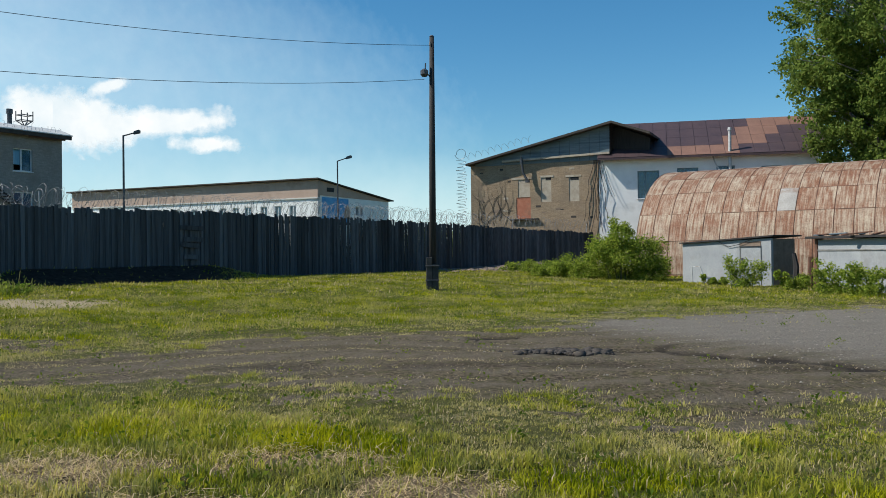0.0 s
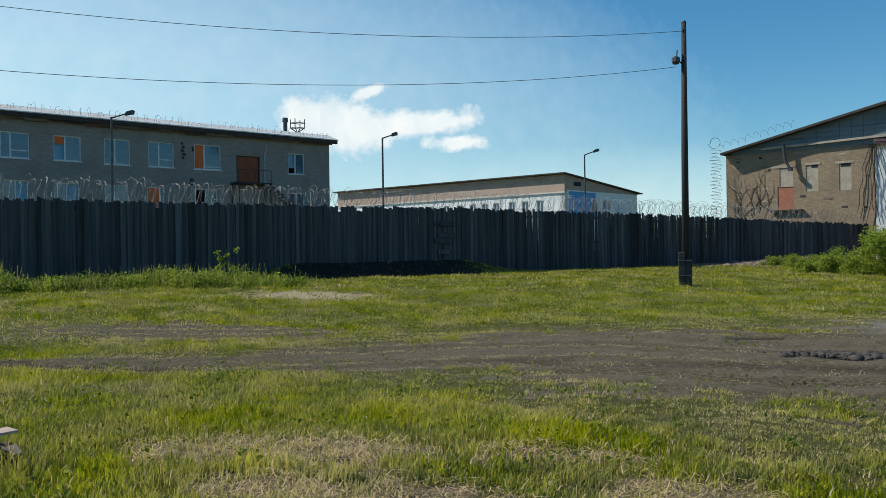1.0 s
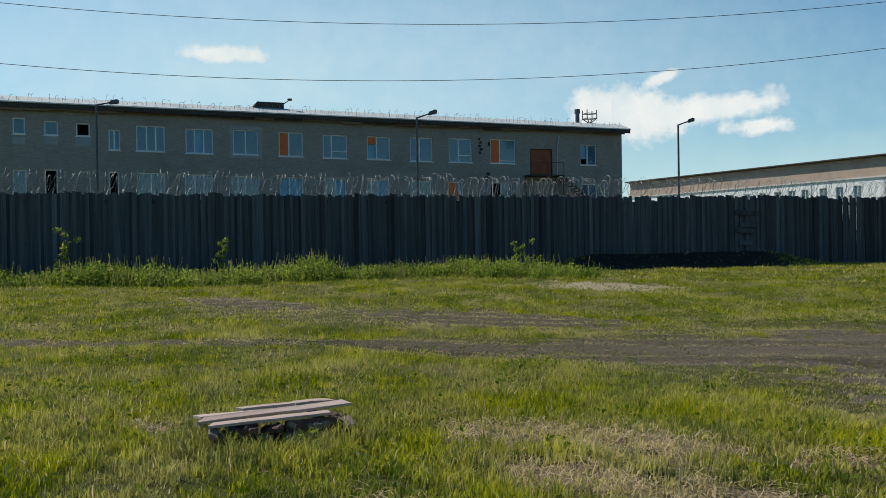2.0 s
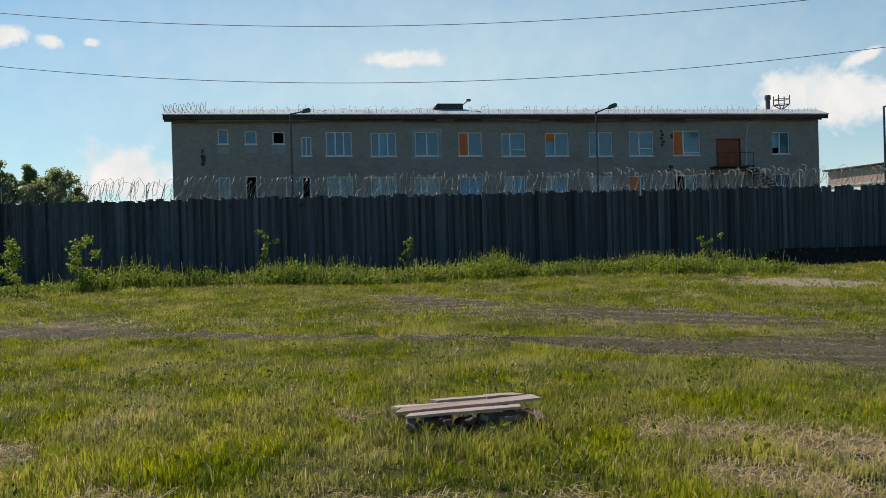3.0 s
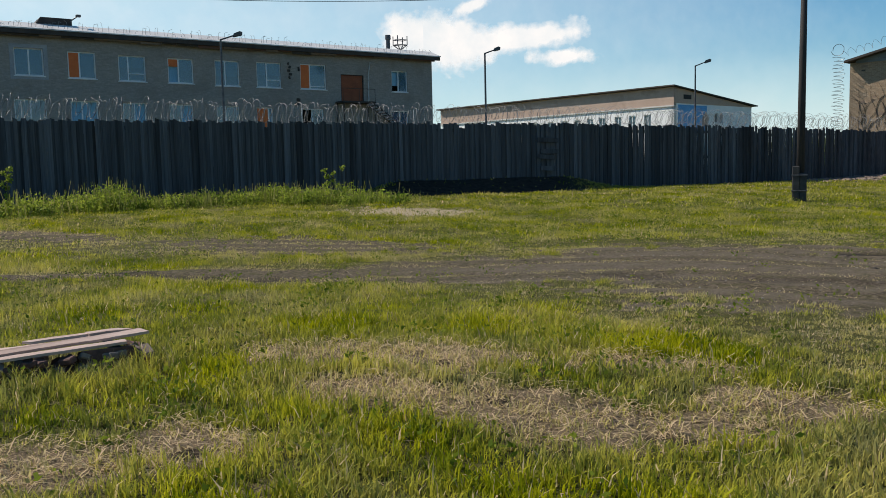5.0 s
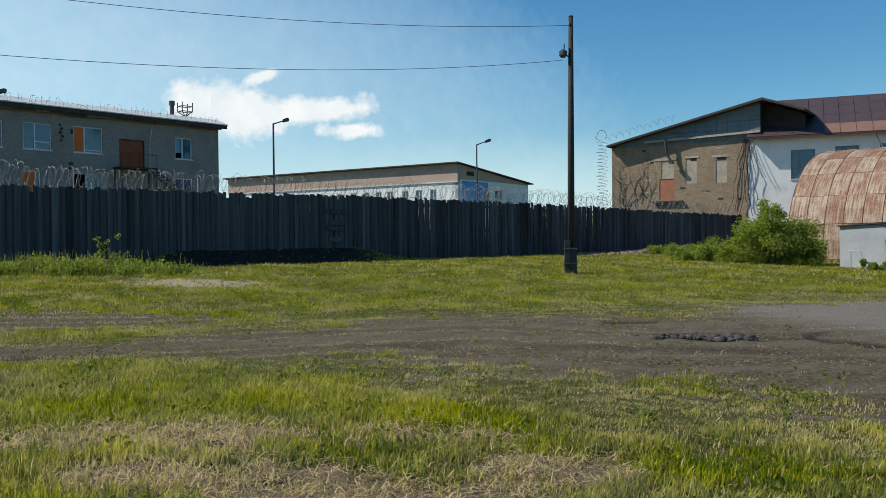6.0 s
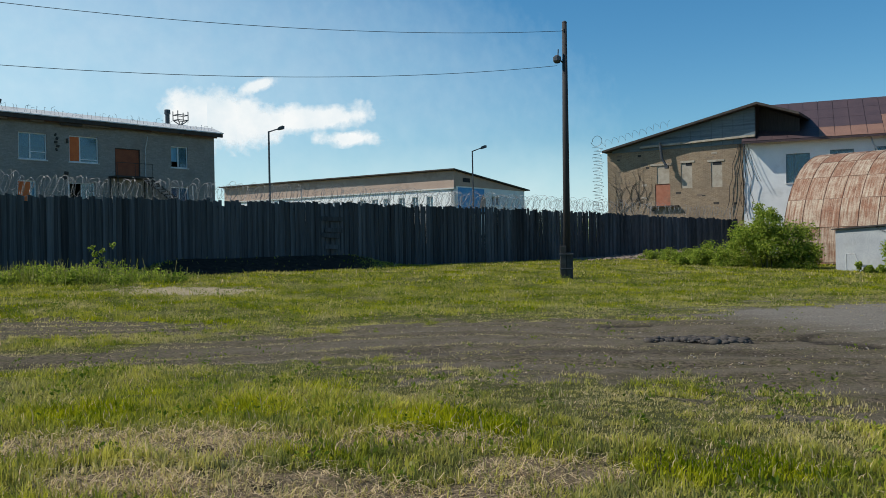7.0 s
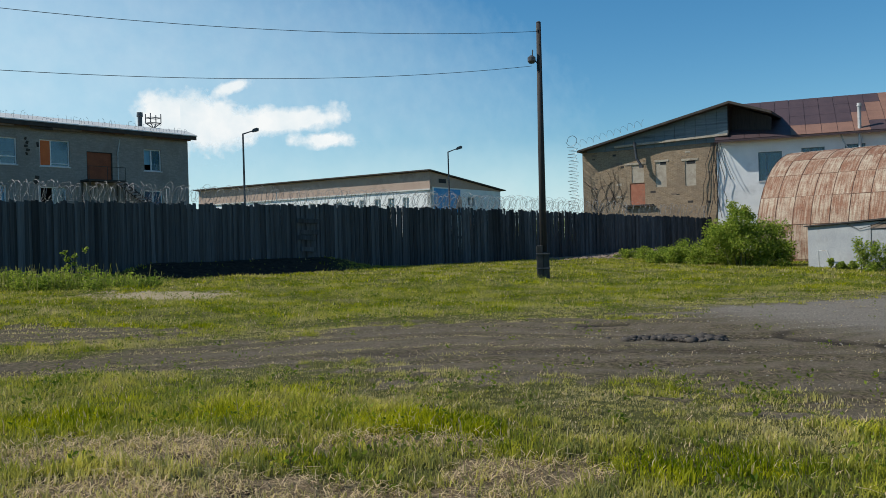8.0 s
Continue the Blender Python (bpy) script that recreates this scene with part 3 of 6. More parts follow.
def build_barrack():
    root = thing("barrack", facade(-52.39, 23.53, 0.529, 0.8486, 0.5), "long grey silicate-brick barrack of three storeys with patched windows", "building")
    Z = -0.5
    up = [  # x0, x1, z0, z1, bars, panels, rail, foot of the blue inner panel
        (2.87, 3.55, 8.73, 9.73, (), (), None, 0), (4.59, 5.36, 8.72, 9.6, (), (), None, 0.0), (6.37, 7.16, 8.72, 9.54, (), ("dark",), None, 0),
        (8.23, 8.9, 7.91, 9.2, (0.5,), (None, "dark"), None, 0), (9.85, 11.58, 7.89, 9.52, (0.36, 0.68), (), None, 0.02), (12.84, 14.57, 7.84, 9.46, (0.33, 0.66), (None, "dark", None), None, 0.02),
        (15.84, 17.48, 7.85, 9.5, (0.5,), (), None, 0.02), (18.85, 20.5, 7.8, 9.45, (0.42,), ("orange", None), None, 0), (21.87, 23.58, 7.75, 9.38, (0.36,), (), 0.3, 0.55),
        (25.01, 26.72, 7.75, 9.38, (0.42,), ("half", None), None, 0), (28.2, 29.94, 7.69, 9.42, (0.42,), (), None, 0.4), (31.19, 33.03, 7.69, 9.46, (0.42,), (), 0.3, 0.5),
        (34.53, 36.6, 7.69, 9.5, (0.38,), ("orange", None), 0.12, 0), (42.23, 43.67, 7.74, 9.36, (0.45,), ("dark", None), None, 0.3)]
    low = [
        (2.85, 3.6, 5.0, 6.6, (), (), None, 0.02), (4.57, 5.31, 5.0, 6.65, (), ("dark",), None, 0), (8.21, 8.8, 4.95, 6.57, (), ("dark",), None, 0), (9.87, 11.57, 4.95, 6.55, (0.5,), (), None, 0.3), (12.78, 14.52, 4.95, 6.5, (0.36, 0.68), (), None, 0.3),
        (15.7, 17.5, 4.9, 6.45, (0.5,), (), None, 0.02), (18.87, 20.5, 4.9, 6.42, (0.42,), ("dark", "dark"), None, 0), (22.0, 23.5, 4.9, 6.4, (0.5,), (None, "dark"), None, 0.1), (25.0, 26.6, 4.9, 6.36, (0.5,), (None, "dark"), None, 0.2),
        (28.2, 29.8, 4.85, 6.34, (0.42,), (), None, 0.2), (31.08, 32.3, 4.85, 6.3, (0.75,), ("orange", "dark"), None, 0), (34.5, 36.3, 4.85, 6.3, (0.5,), ("dark",), None, 0), (42.2, 43.7, 4.85, 6.3, (0.5,), (), None, 0.1)]
    door = (37.81, 39.75, 6.94, 8.89)
    holes = [tuple(h[:4]) for h in up + low] + [door]
    wall = part("wall", holed_wall(0, 46, 0, 10.4, holes), SILICATE, root, m=pose(0, 0, Z))
    back = bmesh.new()
    add_box(back, 0, 0.38, 0.38, 12, 0, 10.4)
    add_box(back, 45.62, 46, 0.38, 12, 0, 10.4)
    add_box(back, 0.38, 45.62, 11.62, 12, 0, 10.4)
    part("wall", back, SILICATE, root, m=pose(0, 0, Z))
    # one near-black panel gives the unlit inside its darkness by colour
    part("dark_panel", box(0.4, 45.6, 1.3, 1.4, 0, 10.3), PAINTED_DARK, root, "near-black panel painted as the unlit inside behind the windows", m=pose(0, 0, Z))
    for h in up + low:
        win = window_unit(root, *h[:4], bars=h[4], rail=h[6], panels=h[5], inner=None if "dark" in h[5] and len(h[5]) < 2 else (h[7] or 0.02))
        win.location.z += Z
    # the wide white-painted surround of one window
    bm = bmesh.new()
    for q in ((15.6, 15.84, 7.63, 9.72), (17.48, 17.72, 7.63, 9.72), (15.84, 17.48, 7.63, 7.80), (15.84, 17.48, 9.5, 9.72)):
        add_box(bm, q[0], q[1], -0.03, 0.0, q[2], q[3])
    part("surround", bm, PLASTER, root, "whitewashed window surround", m=pose(0, 0, Z))
    for x0, x1, z0, z1 in ((2.85, 3.55, 8.1, 8.55), (4.59, 5.36, 8.15, 8.66), (6.3, 7.2, 8.12, 8.66)):
        part("patch", box(x0, x1, -0.02, 0.0, z0, z1), PLASTER, root, "pale plaster patch under a shortened window", m=pose(0, 0, Z))
    d = part("door", box(door[0] + 0.06, door[1] - 0.06, 0.12, 0.18, door[2], door[3] - 0.05, 0.01), RED_DOOR, root, "rust-red painted door", m=pose(0, 0, Z))
    part("door_frame", prism([(door[0], door[2]), (door[0] + 0.06, door[2]), (door[0] + 0.06, door[3] - 0.05), (door[1] - 0.06, door[3] - 0.05), (door[1] - 0.06, door[2]), (door[1], door[2]), (door[1], door[3]), (door[0], door[3])], 0.05, 0.2), FASCIA, d)
    # landing and outside stair
    st = bmesh.new()
    add_box(st, 37.3, 40.1, -1.2, 0, 6.72, 6.84)
    for k in range(11):
        add_box(st, 40.1 + 0.27 * k, 40.37 + 0.27 * k, -1.1, -0.1, 6.55 - 0.18 * k, 6.6 - 0.18 * k)
    for y in (-1.12, -0.1):
        add_rod(st, (40.1, y, 6.6), (43.1, y, 4.6), 0.05, sides=6)
    for x, y in ((37.4, -1.15), (40.0, -1.15), (37.4, -0.1), (40.0, -0.1)):
        add_rod(st, (x, y, 0), (x, y, 6.75), 0.05, sides=6)
    part("stair", st, FASCIA, root, "dark steel landing and stair", m=pose(0, 0, Z))
    rail = bmesh.new()
    for x in (37.35, 38.7, 40.05):
        add_rod(rail, (x, -1.15, 6.84), (x, -1.15, 7.75), 0.02, sides=5)
    add_rod(rail, (37.35, -1.15, 7.75), (40.05, -1.15, 7.75), 0.02, sides=5)
    part("railing", rail, FASCIA, root, m=pose(0, 0, Z))
    # roof
    roof = part("roof", prism([(-0.6, 10.62), (0.9, 11.16), (6, 11.97), (12.6, 10.62), (12.6, 10.55), (6, 11.85), (0.9, 11.06), (-0.6, 10.55)], -0.5, 46.5), SLATE, root, "pale sheet roof, low pitched", m=pose(0, 0, Z) @ pose(0, 0, 0, 0, 0, -90) @ Matrix.Diagonal((-1, 1, 1, 1)))
    part("fascia", box(-0.45, 46.45, -0.55, -0.42, 10.28, 10.56), FASCIA, root, m=pose(0, 0, Z))
    part("soffit", box(-0.4, 46.4, -0.42, 0.0, 10.40, 10.45), FASCIA, root, m=pose(0, 0, Z))
    gable = prism([(-0.0, 10.4), (6, 11.75), (12, 10.4)], 45.7, 46.0)
    part("gable", gable, SILICATE, root, m=pose(0, 0, Z) @ pose(0, 0, 0, 0, 0, -90) @ Matrix.Diagonal((-1, 1, 1, 1)))
    vent = part("dormer", prism([(17.0, 10.7), (17.6, 11.55), (19.4, 11.55), (19.4, 10.7)], 0.8, 3.0), FASCIA, root, "dark sheet dormer on the roof", m=pose(0, 0, Z))
    part("roof_lamp", rods([(19.3, 0.8, 11.4), (19.75, 0.8, 11.75)], [0.04, 0.04], 6), STEEL, root, m=pose(0, 0, Z))
    part("lamp_head", box(19.65, 19.95, 0.7, 0.95, 11.7, 11.85, 0.03), STEEL, root, m=pose(0, 0, Z))
    part("chimney", rods([(43.2, 2, 10.7), (43.2, 2, 12.05), (43.2, 2, 12.07), (43.2, 2, 12.4)], [0.17, 0.17, 0.24, 0.22], 10), STEEL, root, "short dark flue pipe", m=pose(0, 0, Z))
    an = bmesh.new()
    for x, y in ((44.1, 2), (45.0, 2), (44.1, 2.7), (45.0, 2.7)):
        add_rod(an, (44.55, 2.35, 11.35), (x, y, 11.75), 0.04, sides=5)
        add_rod(an, (x, y, 11.75), (x, y, 12.45), 0.04, sides=5)
    for z in (11.75, 12.15):
        for p, q in (((44.1, 2), (45.0, 2)), ((45.0, 2), (45.0, 2.7)), ((45.0, 2.7), (44.1, 2.7)), ((44.1, 2.7), (44.1, 2))):
            add_rod(an, (*p, z), (*q, z), 0.035, sides=5)
    add_rod(an, (44.55, 2.35, 10.9), (44.55, 2.35, 11.35), 0.07, sides=6)
    part("antenna", an, STEEL, root, "open steel antenna basket", m=pose(0, 0, Z))
    pipe = bmesh.new()
    add_rod(pipe, (40.3, -0.1, 9.9), (40.1, -0.1, 8.9), 0.04, sides=6)
    add_rod(pipe, (40.1, -0.1, 8.9), (40.1, -0.1, 6.9), 0.04, sides=6)
    part("pipe", pipe, ZINC, root, m=pose(0, 0, Z))
    rng = random.Random(14)
    for x, z in ((1.9, 8.3), (1.92, 7.95), (1.95, 7.7), (1.9, 7.45), (33.6, 9.45), (33.7, 9.2), (33.62, 8.95), (33.75, 8.7), (33.66, 8.45), (34.4, 9.1), (34.3, 6.9), (34.2, 6.6)):
        w, h = rng.uniform(0.05, 0.14), rng.uniform(0.07, 0.16)
        part("bracket", box(x - w, x + w, -0.09, 0, z - h, z + h, 0.02), FASCIA, root, "dark cable bracket", m=pose(0, 0, Z) @ pose(x, 0, z, 0, rng.uniform(-30, 30)) @ pose(-x, 0, -z))
    # ragged brown boards under the eave
    x = -0.4
    while x < 46:
        n = rng.uniform(0.8, 3.2)
        part("eave_board", box(x, min(x + n, 46.3) - 0.03, -0.40, -0.36, 10.22 - rng.uniform(0.0, 0.12), 10.39), (RUST_SEAM, DARK_BRICK, FASCIA)[rng.randrange(3)], root, "stained brown eave board", m=pose(0, 0, Z))
        x += n
    # bent barbed pins along the roof edge
    rng = random.Random(4)
    pins = bmesh.new()
    for k in range(150):
        x = 2.5 + 43.3 * k / 150 + rng.uniform(-0.12, 0.12)
        h, lean = rng.uniform(0.25, 0.62), rng.uniform(-0.22, 0.22)
        p0, p1 = Vector((x, -0.3, 10.6)), Vector((x + lean * 0.5, -0.3, 10.6 + h))
        add_rod(pins, p0, p1, 0.011, sides=3)
        add_rod(pins, p1, p1 + Vector((lean, -0.1, rng.uniform(-0.12, 0.12))), 0.011, sides=3)
    tagged(part("roof_wire", pins, RAZOR, root, "bent wire barbs along the roof edge", m=pose(0, 0, Z)), kind="stuff")
    return root


build_barrack()


# ---- pink one-slope building in the distance ----
def build_pink_block():
    # local x along the long side from its far end to the near corner
    ux, uy = 0.9034, -0.4288
    root = thing("pink_block", facade(-45.59, 104.46, ux, uy, 0.5), "long pink and white rendered block with a one-slope roof", "building")
    L, Z = 36.0, -0.5
    wins = [(L - x - 0.85, L - x, 5.55, 6.9) for x in (2.8, 4.75, 6.6, 8.75, 10.4, 12.2, 14.2, 16.3, 18.6, 21.0, 23.5, 26.0)]
    part("wall", holed_wall(0, L, 0, 7.55, wins, 0.4), WHITEWASH, root, "whitewashed lower wall", m=pose(0, 0, Z))
    part("upper_wall", box(0, L, -0.05, 0.4, 7.6, 9.5), PINK, root, "pink rendered parapet wall", m=pose(0, 0, Z))
    part("band", box(-0.05, L + 0.05, -0.14, 0.3, 7.55, 7.68), SLATE, root, m=pose(0, 0, Z))
    # the darkness behind these windows is painted on a flat panel
    part("dark_panel", box(0.5, L - 0.5, 1.2, 1.3, 0, 7.5), PAINTED_DARK, root, "near-black panel painted as the unlit inside behind the windows", m=pose(0, 0, Z))
    for a, b, c, d in wins:
        w = window_unit(root, a, b, c, d, bars=(0.5,), inner=0.02)
        w.location.z += Z
    D = 15.2
    end = pose(L, 0, Z, 0, 0, 90)
    eh = [(1.6, 3.0, 8.35, 8.78), (7.6, 8.35, 6.0, 7.05), (8.55, 9.25, 6.0, 7.05)]
    part("end_wall", holed_wall(0, D, 0, 7.9, eh[1:], 0.4), WHITEWASH, root, "whitewashed end wall", m=end)
    part("end_gable", prism([(0, 7.9), (D, 7.9), (D, 8.0), (0, 9.5)], -0.05, 0.35), PINK, root, m=end)
    # the vent's inner dark is a near-black plate on the gable
    part("vent", box(1.6, 3.0, -0.08, -0.05, 8.35, 8.8), PAINTED_DARK, root, m=end)
    part("mural", box(0.7, 6.0, -0.03, -0.004, 5.0, 7.75), BLUE_PAINT, root, "faded blue painted mural", m=end)
    part("mural_figure", prism([(5.0, 5.6), (6.2, 5.7), (6.35, 6.5), (5.8, 7.2), (5.2, 6.6)], -0.045, -0.03), PINK, root, m=end)
    for a, b, c, d in eh[1:]:
        w = window_unit(root, a, b, c, d, bars=(), panels=("dark",))
        w.matrix_basis = end
    back = bmesh.new()
    add_box(back, 0, 0.4, 0.4, D, 0, 8.0)
    add_box(back, 0.4, L - 0.4, D - 0.4, D, 0, 8.0)
    part("wall", back, WHITEWASH, root, m=pose(0, 0, Z))
    part("roof", prism([(-0.6, 9.56), (-0.6, 9.68), (D + 0.7, 8.12), (D + 0.7, 8.0)], -0.4, L + 0.4), FASCIA, root, "dark sheet roof with one slope", m=pose(0, 0, Z) @ pose(0, 0, 0, 0, 0, -90) @ Matrix.Diagonal((-1, 1, 1, 1)))


build_pink_block()


# ---- brick workshop with the gable, and its white wing ----
def build_workshop():
    ux, uy = 0.9128, -0.4085
    root = thing("brick_workshop", facade(2.16, 63.96, ux, uy, 0.5), "tan brick workshop with a boarded gable and bricked-up windows", "building")
    Z = -0.5
    holes = [(3.75, 4.65, 5.68, 6.95), (3.6, 4.7, 4.1, 5.66), (5.5, 6.28, 5.27, 7.05), (7.6, 8.35, 5.25, 6.98)]
    part("wall", holed_wall(0, 9.72, 0, 8.16, holes, 0.5), TAN_BRICK, root, m=pose(0, 0, Z))
    for h, mat_, txt in zip(holes, (PALE_BLOCK, BRICK_RED, PALE_BLOCK, PALE_BLOCK), ("pale bricked-up window", "red bricked-up doorway", "pale bricked-up window", "pale bricked-up window")):
        part("infill", box(h[0], h[1], 0.035, 0.3, h[2], h[3]), mat_, root, txt, m=pose(0, 0, Z))
    for x0, x1, z in ((5.5, 6.4, 7.05), (7.4, 8.45, 7.0), (3.3, 4.8, 6.98)):
        part("lintel", box(x0 - 0.05, x1 + 0.05, -0.03, 0.1, z, z + 0.14), PALE_BLOCK, root, m=pose(0, 0, Z))
    # thin near-black plates on the infill, painted as the dark of gaps
    for x0, z0, w in ((5.85, 6.85, 0.45), (7.7, 6.78, 0.6)):
        part("gap", box(x0, x0 + w, 0.02, 0.034, z0, z0 + 0.2), PAINTED_DARK, root, "near-black plate painted as the dark of a gap in the infill", m=pose(0, 0, Z))
    part("ledge", box(3.1, 5.3, -0.25, 0.0, 4.0, 4.1), FASCIA, root, m=pose(0, 0, Z))
    # gable of grey boards
    boards = 14
    for k in range(boards):
        xa, xb = 0.4 + 10.2 * k / boards, 0.4 + 10.2 * (k + 1) / boards - 0.02
        za, zb = 8.25 + 2.42 * xa / 10.83, 8.25 + 2.42 * xb / 10.83
        lo = 8.1
        part("gable_board", prism([(xa, lo), (xb, lo), (xb, zb), (xa, max(za, lo + 0.02))], -0.06, 0.02 + 0.01 * (k % 3)), GREY_WOOD, root, m=pose(0, 0, Z))
    part("gable_sill", prism([(2.6, 8.28), (10.6, 8.48), (10.6, 8.62), (2.6, 8.42)], -0.3, -0.062), PALE_BLOCK, root, "pale timber across the foot of the gable", m=pose(0, 0, Z))
    # the roof's shade on these boards is put into their dark colour
    part("gable_return", prism([(10.6, 8.2), (13.2, 8.2), (13.2, 9.6), (10.9, 10.5), (10.6, 10.5)], 0.9, 1.1), DARK_WOOD, root, "boarding set back under the roof, its shade painted as dark wood", m=pose(0, 0, Z))
    part("gable_cheek", box(10.56, 10.62, -0.06, 1.0, 8.2, 10.5), DARK_WOOD, root, m=pose(0, 0, Z))
    slope = [(-0.12, 8.14), (10.85, 10.56), (13.5, 9.62), (13.5, 9.78), (10.85, 10.72), (-0.12, 8.28)]
    part("roof", prism(slope, -0.75, 12), FASCIA, root, "dark sheet roof with a short and a long slope", m=pose(0, 0, Z))
    ws = bmesh.new()
    add_box(ws, 0, 0.5, 0.5, 12, 0, 8.1)
    add_box(ws, 0.5, 9.7, 11.6, 12, 0, 8.1)
    part("side_wall", ws, TAN_BRICK, root, m=pose(0, 0, Z))
    duct = bmesh.new()
    add_rod(duct, (4.15, -0.45, 8.55), (4.3, -0.45, 7.4), 0.1, sides=8)
    add_rod(duct, (4.3, -0.45, 7.4), (4.62, -0.45, 6.85), 0.09, sides=8)
    add_box(duct, 4.5, 4.75, -0.6, -0.3, 6.7, 6.9)
    part("duct", duct, STEEL, root, "bent steel duct on the wall", m=pose(0, 0, Z))
    # knocked-out bricks and patches, and dry creeper on the wall
    rng = random.Random(17)
    for k in range(46):
        x, z = rng.uniform(0.3, 9.4), rng.uniform(3.2, 7.9)
        w, h = rng.choice(((0.25, 0.07), (0.12, 0.07), (0.38, 0.15), (0.5, 0.2), (0.25, 0.15)))
        if any(a - 0.6 < x < b + 0.3 and c - 0.3 < z < d + 0.2 for a, b, c, d in holes):
            continue
        part("patch", box(x, x + w, -0.006, 0.01, z, z + h), (PALE_BLOCK, FASCIA, DARK_BRICK, DARK_BRICK)[k % 4], root, "mortar patch or missing brick", m=pose(0, 0, Z))
    for k in range(16):
        x, z = rng.uniform(0.2, 3.2), rng.uniform(3.4, 4.6)
        pts, a = [], rng.uniform(60, 120)
        for s in range(9):
            pts.append((x, -0.03, z))
            a += rng.uniform(-28, 28)
            x, z = min(max(x + 0.34 * math.cos(radians(a)), 0.1), 3.6), min(z + 0.36 * abs(math.sin(radians(a))), 7.6)
        part("creeper", rods(pts, [0.018 - 0.0014 * s for s in range(9)], 4), DARK_WOOD, root, "dry leafless creeper", m=pose(0, 0, Z))
    # cables hanging down at the corner
    rng = random.Random(9)
    cab = bmesh.new()
    for k in range(7):
        x = 9.45 + 0.07 * k
        p = Vector((x, -0.08, 8.1))
        for s in range(9):
            q = p + Vector((rng.uniform(-0.13, 0.13) + 0.02 * (k - 3), rng.uniform(-0.03, 0.02), -0.48 - 0.05 * (k % 3)))
            q.y = min(q.y, -0.04)
            add_rod(cab, p, q, 0.02, sides=4)
            p = q
    part("cable", cab, DARK_WOOD, root, "loose dark cables", m=pose(0, 0, Z))
    for k in range(2):
        pts = [Vector((9.85 + 0.2 * k + 0.22 * s, -0.12, 8.05 - 0.85 * s + 0.05 * s * s)) for s in range(5)]
        part("cable", rods(pts, [0.014] * 5, 4), DARK_WOOD, root, m=pose(0, 0, Z))

    # white wing
    wing = thing("white_wing", facade(11.03, 59.99, 0.970, -0.243, 0.5), "whitewashed wing with blue window frames and a brown sheet roof", "building")
    wh = [(2.72, 4.2, 5.3, 7.23), (5.4, 6.8, 5.5, 7.34), (8.0, 9.2, 5.5, 7.4), (10.9, 12.2, 5.5, 7.3)]
    part("wall", holed_wall(0.05, 14.5, 0, 8.15, wh, 0.5), WHITEWASH, wing, m=pose(0, 0, Z))
    # flat near-black panel in place of the wing's unlit inside
    part("dark_panel", box(0.6, 14, 1.3, 1.4, 0, 8), PAINTED_DARK, wing, "near-black panel painted as the unlit inside behind the windows", m=pose(0, 0, Z))
    for h in wh:
        w = window_unit(wing, *h, bars=(0.35,), frame=BLUE_FRAME)
        w.location.z += Z
    ws = bmesh.new()
    add_box(ws, 14.0, 14.5, 0.5, 11, 0, 8.1)
    add_box(ws, 0.5, 14.0, 10.6, 11, 0, 8.1)
    part("wall", ws, WHITEWASH, wing, m=pose(0, 0, Z))
    flip = pose(0, 0, Z) @ pose(0, 0, 0, 0, 0, -90) @ Matrix.Diagonal((-1, 1, 1, 1))
    part("roof", prism([(-0.7, 8.12), (5.2, 11.3), (11.7, 8.12), (11.7, 8.0), (5.2, 11.15), (-0.7, 8.0)], 0.0, 15.2), BROWN_ROOF, wing, "brown painted sheet roof", m=flip)
    # single sheets with raised seams on the slope towards the yard
    tilt = math.degrees(math.atan2(3.18, 5.9))
    for i, j in itertools.product(range(16), range(4)):
        x0, s0 = 0.95 * i, 1.67 * j
        orange = 7 + 1.3 * j <= i < 9.8 + 1.3 * j or (j == 0 and 5 <= i <= 8) or (j == 3 and i > 11)
        part("roof_sheet", box(x0 + 0.012, x0 + 0.938, 0, 1.655, 0.0, 0.025, 0.006), ORANGE_ROOF if orange else BROWN_ROOF, wing, m=pose(0, -0.7, Z + 8.14, tilt) @ pose(0, s0, 0.004 * ((i + j) % 2)))
    part("flue", rods([(8.86, -0.35, 6.6), (8.86, -0.35, 9.8)], [0.11, 0.11], 10), ZINC, wing, "pale flue pipe", m=pose(0, 0, Z))
    part("flue_cap", rods([(8.86, -0.35, 9.75), (8.86, -0.35, 9.95)], [0.15, 0.13], 10), ZINC, wing, m=pose(0, 0, Z))
    part("bracket", rods([(7.75, -0.2, 8.1), (7.9, -0.3, 7.6), (8.2, -0.3, 7.0)], [0.05, 0.05, 0.05], 6), ZINC, wing, m=pose(0, 0, Z))
    return root


build_workshop()


